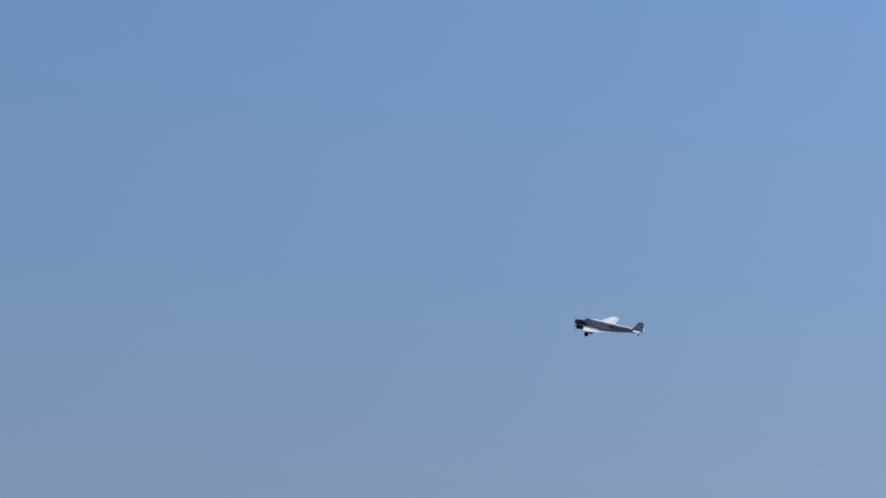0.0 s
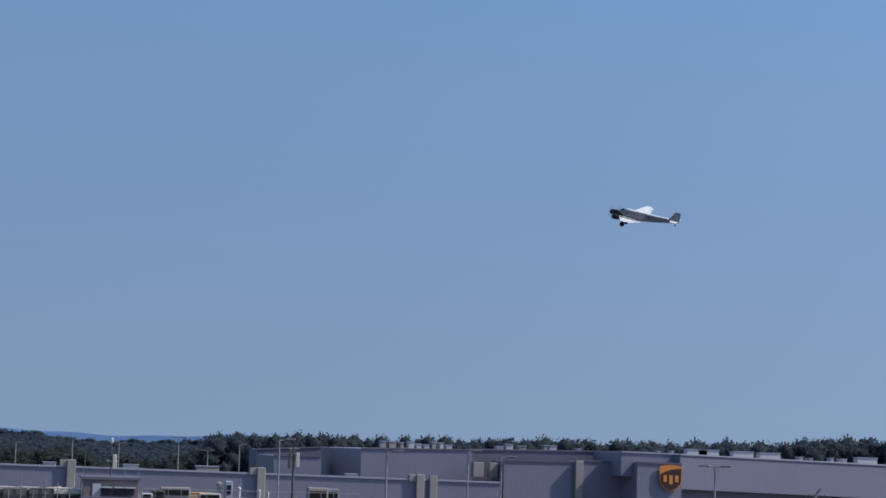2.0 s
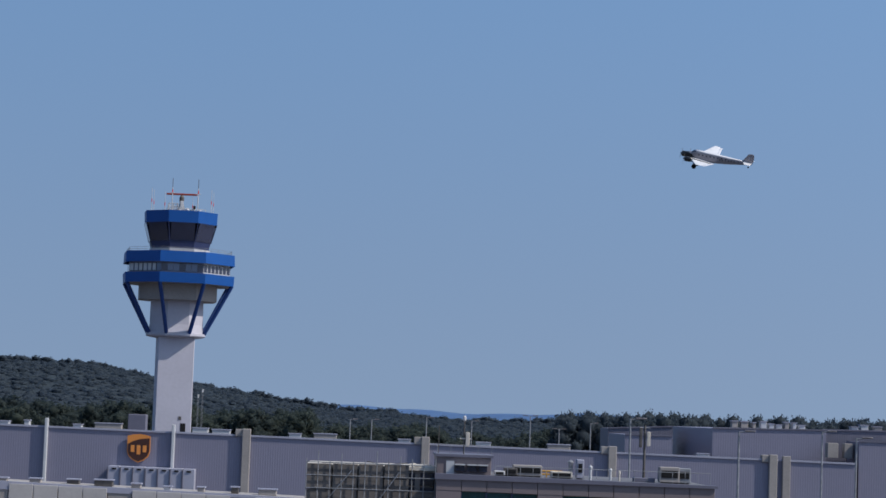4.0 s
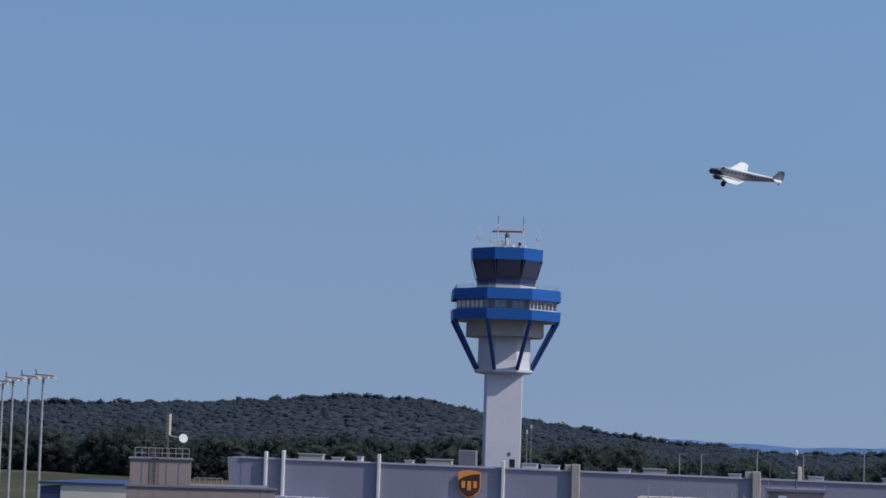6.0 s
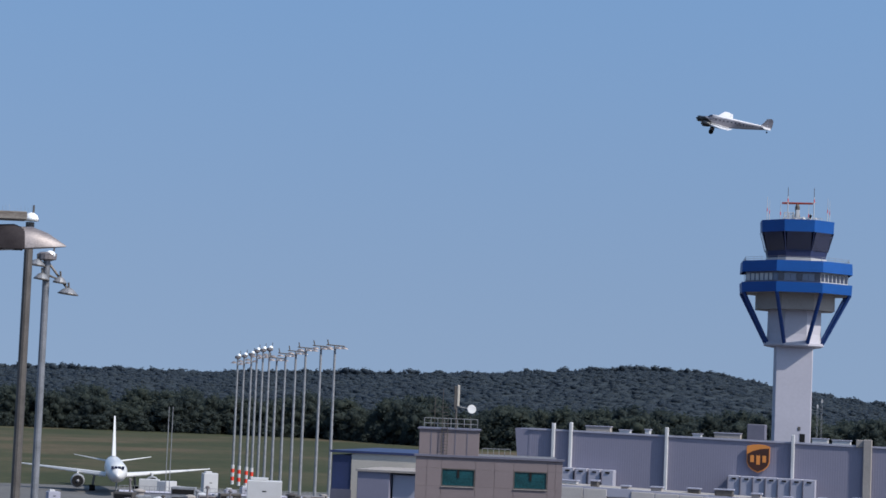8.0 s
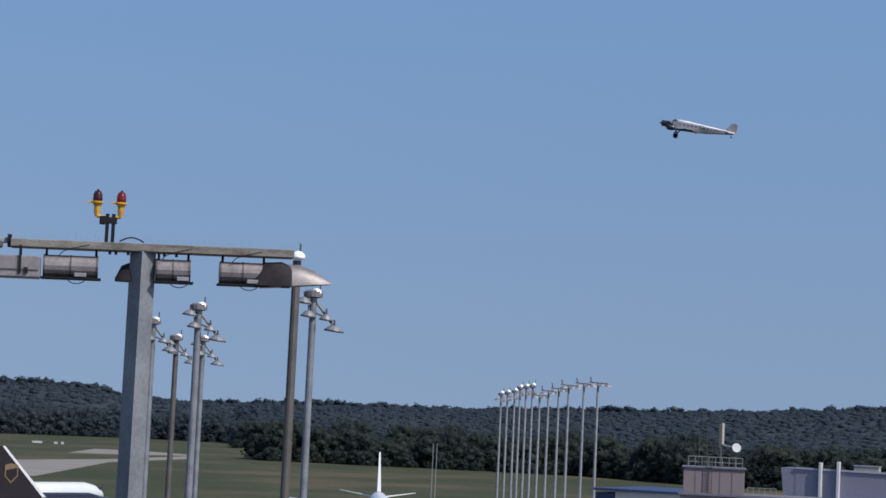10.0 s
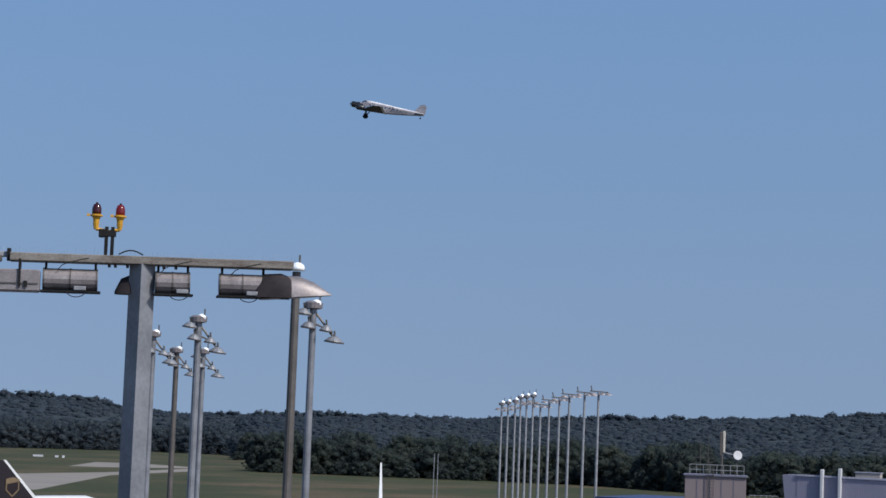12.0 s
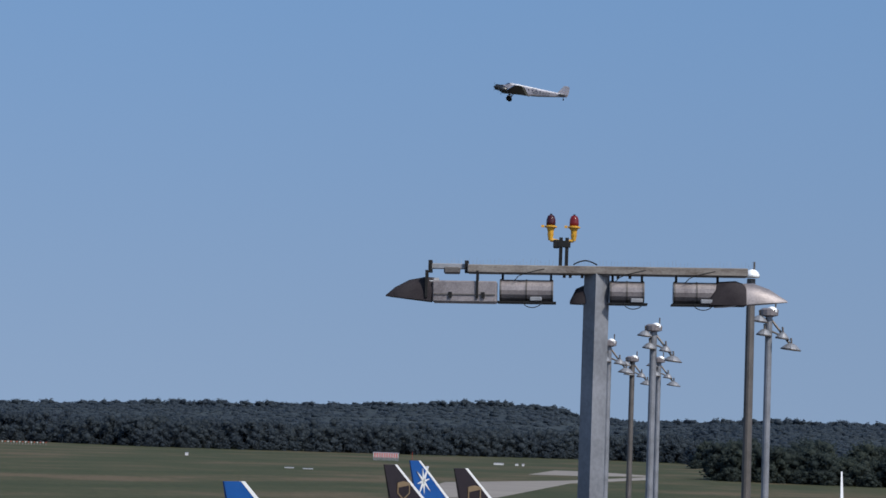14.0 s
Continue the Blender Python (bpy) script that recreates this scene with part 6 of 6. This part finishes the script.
# ---- out on the airfield ----
def field_sign():
    x, y = az(35.1, 1420)
    t = thing("localizer_array", "red and white aerial array standing in the grass", "antenna", (x, y, 0), 35)
    for k in range(21):
        u = -8 + 0.8 * k
        p = part("post", tube(bmesh.new(), (u, 0, 0), (u, 0, 5.2), 0.12, n=6), M["lilac"], t)
        part("board", boxed(u - 0.26, u + 0.26, -0.1, 0.1, 2.0, 5.0), M["red"] if k % 2 else M["white"], p, "red board" if k % 2 else "white board")
    part("rail", boxed(-8.5, 8.5, -0.15, 0.15, 5.0, 5.3), M["lilac"], t)
    x, y = az(34.4, 1290)
    solid("marker_mast", tube(bmesh.new(), (0, 0, 0), (0, 0, 7.5), 0.16, n=6), M["orange"], "thin orange mast in the grass", "mast", (x, y, 0))


field_sign()
for a, el, w, h in ((41.23, -0.73, 5.0, 3.0), (40.36, -0.94, 2.0, 1.8), (37.65, -1.18, 4.6, 0.5), (37.15, -1.19, 5.0, 0.45), (32.1, -0.895, 6.5, 1.3), (31.62, -0.90, 2.2, 1.3), (31.45, -0.905, 1.6, 1.6)):
    d = -EYE / tan(radians(el))
    x, y = az(a, d)
    t = thing("field_hut", "small white hut standing in the airfield grass", "hut", (x, y, 0), a, group="huts on the airfield")
    part("body", boxed(-w / 2, w / 2, -1.2, 1.2, 0, h * 0.8, bevel=0.05), M["white"], t)
    part("roof", boxed(-w / 2 - 0.15, w / 2 + 0.15, -1.35, 1.35, h * 0.8, h, bevel=0.05), M["lilac"], t)
approach = thing("approach_lights", "long row of low orange approach lights by the trees", "light row")
for k in range(22):
    x, y = az(45.6 - 0.075 * k, 1560)
    p = part("post", tube(bmesh.new(), (x, y, 0), (x, y, 1.6), 0.12, n=5), M["steel"], approach)
    part("lamp", lathe(bmesh.new(), [(0.35, 1.5), (0.5, 1.9), (0.3, 2.4)], 8, m=pose(x, y, 0)), M["orange"] if k % 2 else M["white"], p)


# ---- the three-engined corrugated aeroplane ----
def old_airplane():
    t = thing("trimotor_airplane", "silver corrugated three-engined vintage airplane with black cowlings, flying", "airplane")
    body = part("fuselage", loft(bmesh.new(), [(7.9, 0.62, -0.62, 0.62), (7.0, 0.72, -0.82, 0.78), (6.2, 0.82, -0.98, 0.95), (5.6, 0.85, -1.02, 1.35), (4.9, 0.87, -1.05, 1.48), (3.5, 0.87, -1.05, 1.42), (0.5, 0.86, -1.0, 1.28),
          (-2.5, 0.72, -0.72, 1.1), (-5.5, 0.5, -0.30, 0.95), (-8.0, 0.24, 0.05, 0.82), (-8.9, 0.08, 0.2, 0.75)], 20, 0.5), M["alu"], t, "silver corrugated fuselage")
    ribs = bmesh.new()
    for side in (-1, 1):
        for k in range(9):
            z = -0.6 + 0.2 * k
            tube(ribs, (5.5, side * 0.83, z), (-1.5, side * 0.80 - side * 0.03 * abs(k - 4) * 0.4, z), 0.03, n=4)
    part("corrugation", ribs, M["alu"], body)
    # lighter strip stands in for sunlight on the fuselage top
    part("roof_panel", loft(bmesh.new(), [(5.3, 0.72, 1.1, 1.515), (3.5, 0.74, 1.02, 1.455), (0.5, 0.72, 0.9, 1.315), (-2.5, 0.6, 0.75, 1.135), (-5.5, 0.36, 0.7, 0.98), (-7.4, 0.2, 0.6, 0.87)], 12, 0.7), M["alu_wing"], body, "bright strip painted for sunlight along the roof", smooth=True)
    part("cockpit_glass", loft(bmesh.new(), [(6.25, 0.72, 0.72, 1.02), (5.75, 0.8, 0.86, 1.40), (5.2, 0.84, 0.95, 1.50)], 12), M["glass_dark"], body)
    for side in (-1, 1):
        for k in range(8):
            part("cabin_window", boxed(4.1 - 0.95 * k, 4.45 - 0.95 * k, -0.06, 0.06, 0.38, 0.68), M["glass_dark"], body).matrix_basis = pose(0, side * (0.83 - 0.035 * max(k - 4, 0)), 0)
        # lettering as plain bars
        for k in range(6):
            part("letter_bar", boxed(-1.2 - 0.72 * k, -0.85 - 0.72 * k, -0.04, 0.04, 0.0 + 0.05 * k, 0.42 + 0.03 * k), M["worn_mark"], body).matrix_basis = \
                pose(0, side * (0.80 - 0.062 * k), 0, 0, 0, -side * 4.2)
    part("black_stripe", loft(bmesh.new(), [(7.92, 0.64, -0.64, 0.64), (7.0, 0.74, -0.84, 0.80), (6.2, 0.84, -1.0, 0.80), (5.4, 0.87, -1.06, 0.2), (4.4, 0.885, -1.07, -0.3)], 20, 0.5), M["plane_black"], body, "black painted nose")

    def engine(parent, px, py, pz, yaw, r):
        m = pose(px, py, pz, 0, 0, yaw) @ pose(0, 0, 0, 0, 90, 0)
        e = part("engine", lathe(bmesh.new(), [(r * 0.55, -1.3), (r * 0.95, -0.5), (r, 0.1), (r, 0.75), (r * 0.8, 0.95), (r * 0.35, 1.0)], 18, m=m), M["plane_black"], parent, "black engine cowling", smooth=True)
        hub = part("propeller", lathe(bmesh.new(), [(0.22, 0), (0.2, 0.2), (0.05, 0.34)], 10), M["steel_dark"], parent, "two-bladed propeller")
        hub.matrix_basis = pose(px, py, pz, 0, 0, yaw) @ pose(1.02, 0, 0, 0, 90, 0)
        for s in (-1, 1):
            part("blade", boxed(min(s * 0.12, s * 1.42), max(s * 0.12, s * 1.42), -0.11, 0.11, 0.1, 0.15, bevel=0.02), M["steel_dark"], hub)
        return hub

    props = [(engine(t, 7.75, 0, 0, 0, 0.72), 7.75, 0.0, 0.0, 0.0)]
    for side in (-1, 1):
        part("wing_root", wing(bmesh.new(), (6.1, 0.75, side * 0.75, -0.9), (5.85, 0.8, side * 2.2, -0.8), 0.15), M["alu_wing"], t, "thick corrugated wing root")
        part("inner_wing", wing(bmesh.new(), (5.85, 0.8, side * 2.2, -0.8), (5.65, 0.8, side * 3.6, -0.68), 0.15), M["plane_black"], t, "black inner wing panel beside the engine")
        outer = part("wing", wing(bmesh.new(), (5.6, 0.85, side * 3.55, -0.68), (2.9, 1.3, side * 13.4, 0.52), 0.14), M["alu_wing"], t, "tapered corrugated outer wing")
        part("wing_tip", wing(bmesh.new(), (2.9, 1.3, side * 13.4, 0.52), (2.45, 1.6, side * 13.7, 0.56), 0.14), M["alu_wing"], outer)
        flap = part("flap", wing(bmesh.new(), (0.7, 0.0, side * 1.0, -1.02), (1.25, 0.75, side * 13.2, 0.4), 0.1), M["alu_wing"], outer, "separate trailing flap")
        props.append((engine(t, 6.3, side * 3.6, -0.45, side * 4.0, 0.66), 6.3, side * 3.6, -0.45, side * 4.0))
        part("nacelle_top", loft(bmesh.new(), [(5.6, 0.55, -0.95, 0.0), (4.4, 0.45, -0.9, -0.1), (3.0, 0.2, -0.75, -0.3)], 10), M["plane_black"], t, "black streak over the nacelle").matrix_basis = pose(0, side * 3.6, 0)
        leg = bmesh.new()
        tube(leg, (5.0, side * 1.9, -0.9), (4.9, side * 2.1, -2.3), 0.13, n=8)
        tube(leg, (4.0, side * 0.9, -1.0), (4.9, side * 2.0, -2.3), 0.07, n=6)
        tube(leg, (5.0, side * 0.85, -1.0), (4.9, side * 2.0, -2.3), 0.07, n=6)
        g = part("main_gear", leg, M["steel_dark"], t)
        part("tyre", tube(bmesh.new(), (4.9, side * 2.1 - 0.16, -2.35), (4.9, side * 2.1 + 0.16, -2.35), 0.58, n=18), M["black"], g)
        part("spat", loft(bmesh.new(), [(5.3, 0.06, -2.0, -1.7), (5.0, 0.14, -2.2, -1.4), (4.5, 0.05, -2.0, -1.6)], 10), M["alu"], g).matrix_basis = pose(0, side * 2.1, 0)
        part("tailplane", wing(bmesh.new(), (-6.7, -8.9, side * 0.2, 0.6), (-7.4, -8.9, side * 3.4, 0.66), 0.1), M["alu_wing"], t)
    f = part("fin", fin_plate(bmesh.new(), [(-6.3, 0.75), (-8.0, 0.75), (-8.0, 2.75), (-7.7, 2.75), (-7.2, 1.9)], 0.12, 0.06), M["alu"], t)
    part("rudder", fin_plate(bmesh.new(), [(-8.03, 0.3), (-8.95, 0.35), (-9.2, 1.0), (-9.25, 2.3), (-9.1, 2.7), (-8.8, 2.85), (-8.03, 2.85)], 0.09, 0.05), M["alu"], f, "rounded corrugated rudder")
    part("aft_panel", loft(bmesh.new(), [(-6.2, 0.44, -0.16, 0.45), (-8.1, 0.24, 0.1, 0.5)], 10), M["plane_black"], body, "dark band before the tail")
    tw = part("tail_wheel", tube(bmesh.new(), (-8.0, 0, 0.1), (-8.15, 0, -0.45), 0.06, n=6), M["steel_dark"], t)
    part("tyre", tube(bmesh.new(), (-8.15, -0.08, -0.5), (-8.15, 0.08, -0.5), 0.2, n=12), M["black"], tw)
    return t, props


plane, propellers = old_airplane()
# downward wing faces get the dark sheet: their shade is painted in
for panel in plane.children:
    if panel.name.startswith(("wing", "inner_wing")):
        panel.data.materials.append(M["underside_shade"])
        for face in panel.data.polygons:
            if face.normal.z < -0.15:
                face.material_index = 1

# seconds, place of the aeroplane's middle, heading; its bank is to the left, easing off
FLIGHT = [(0.0, 228.81, 512.96, 74.9, 163.6), (0.3, 218.1, 516.0, 75.7, 164.8), (0.6, 207.33, 518.8, 77.9, 165.99), (1.5, 174.38, 526.0, 81.47, 169.5), (2.7, 130.32, 532.32, 86.01, 174.07),
          (5.0, 46.56, 534.67, 90.19, 182.41), (5.7, 19.46, 533.1, 90.05, 184.84), (6.2, 2.78, 531.24, 89.63, 186.55), (6.5, -8.82, 529.88, 90.52, 187.56), (7.5, -45.09, 524.0, 91.96, 190.87),
          (8.2, -71.58, 518.48, 93.4, 193.13), (9.0, -99.9, 511.16, 94.72, 195.66), (11.3, -178.75, 483.76, 100.11, 202.55), (11.5, -185.71, 480.85, 100.15, 203.13), (12.0, -203.96, 472.85, 101.14, 204.55),
          (12.5, -217.77, 466.32, 102.37, 205.94), (12.7, -226.32, 462.16, 102.15, 206.49), (13.0, -238.34, 456.06, 102.94, 207.31), (13.2, -245.05, 452.52, 103.42, 207.86), (13.5, -254.12, 447.62, 103.84, 208.66),
          (14.0, -269.82, 438.78, 104.75, 209.98)]
BANK = [(0, 13), (1.5, 14), (5, 18), (6.5, 18.5), (8, 16.5), (9, 15), (11.3, 9), (14, 6)]
HEADING = [(0, 145), (1.5, 152.6), (2.7, 159.2), (5, 173.1), (7.5, 187.5), (9, 196.1), (11.3, 203.5), (14, 211.5)]
CLIMB = [(0, 11.0), (1.5, 11.0), (6.5, 9.5), (9, 8.5), (14, 7.9)]
SINK = [(0, 0.55), (5, 0.6), (14, 0.8)]
NEARER = [(0, 0.98), (5, 0.985), (9, 0.985), (14, 1.0)]


def motions():
    walk(plane, [(t, pose(x * table(NEARER, t), y * table(NEARER, t), EYE + (z - EYE) * table(NEARER, t) - table(SINK, t), -table(BANK, t), -table(CLIMB, t), table(HEADING, t) - 3)) for t, x, y, z, h in FLIGHT])
    for hub, px, py, pz, yaw in propellers:
        walk(hub, [(0.1 * k, pose(px, py, pz, 0, 0, yaw) @ pose(1.02, 0, 0, 0, 90, 0) @ pose(0, 0, 0, 0, 0, 82 * k)) for k in range(141)])
    walk(radar_bar, [(0.2 * k, pose(0, 0, 59.75, 0, 0, 72 * k - 9.6)) for k in range(71)])


motions()
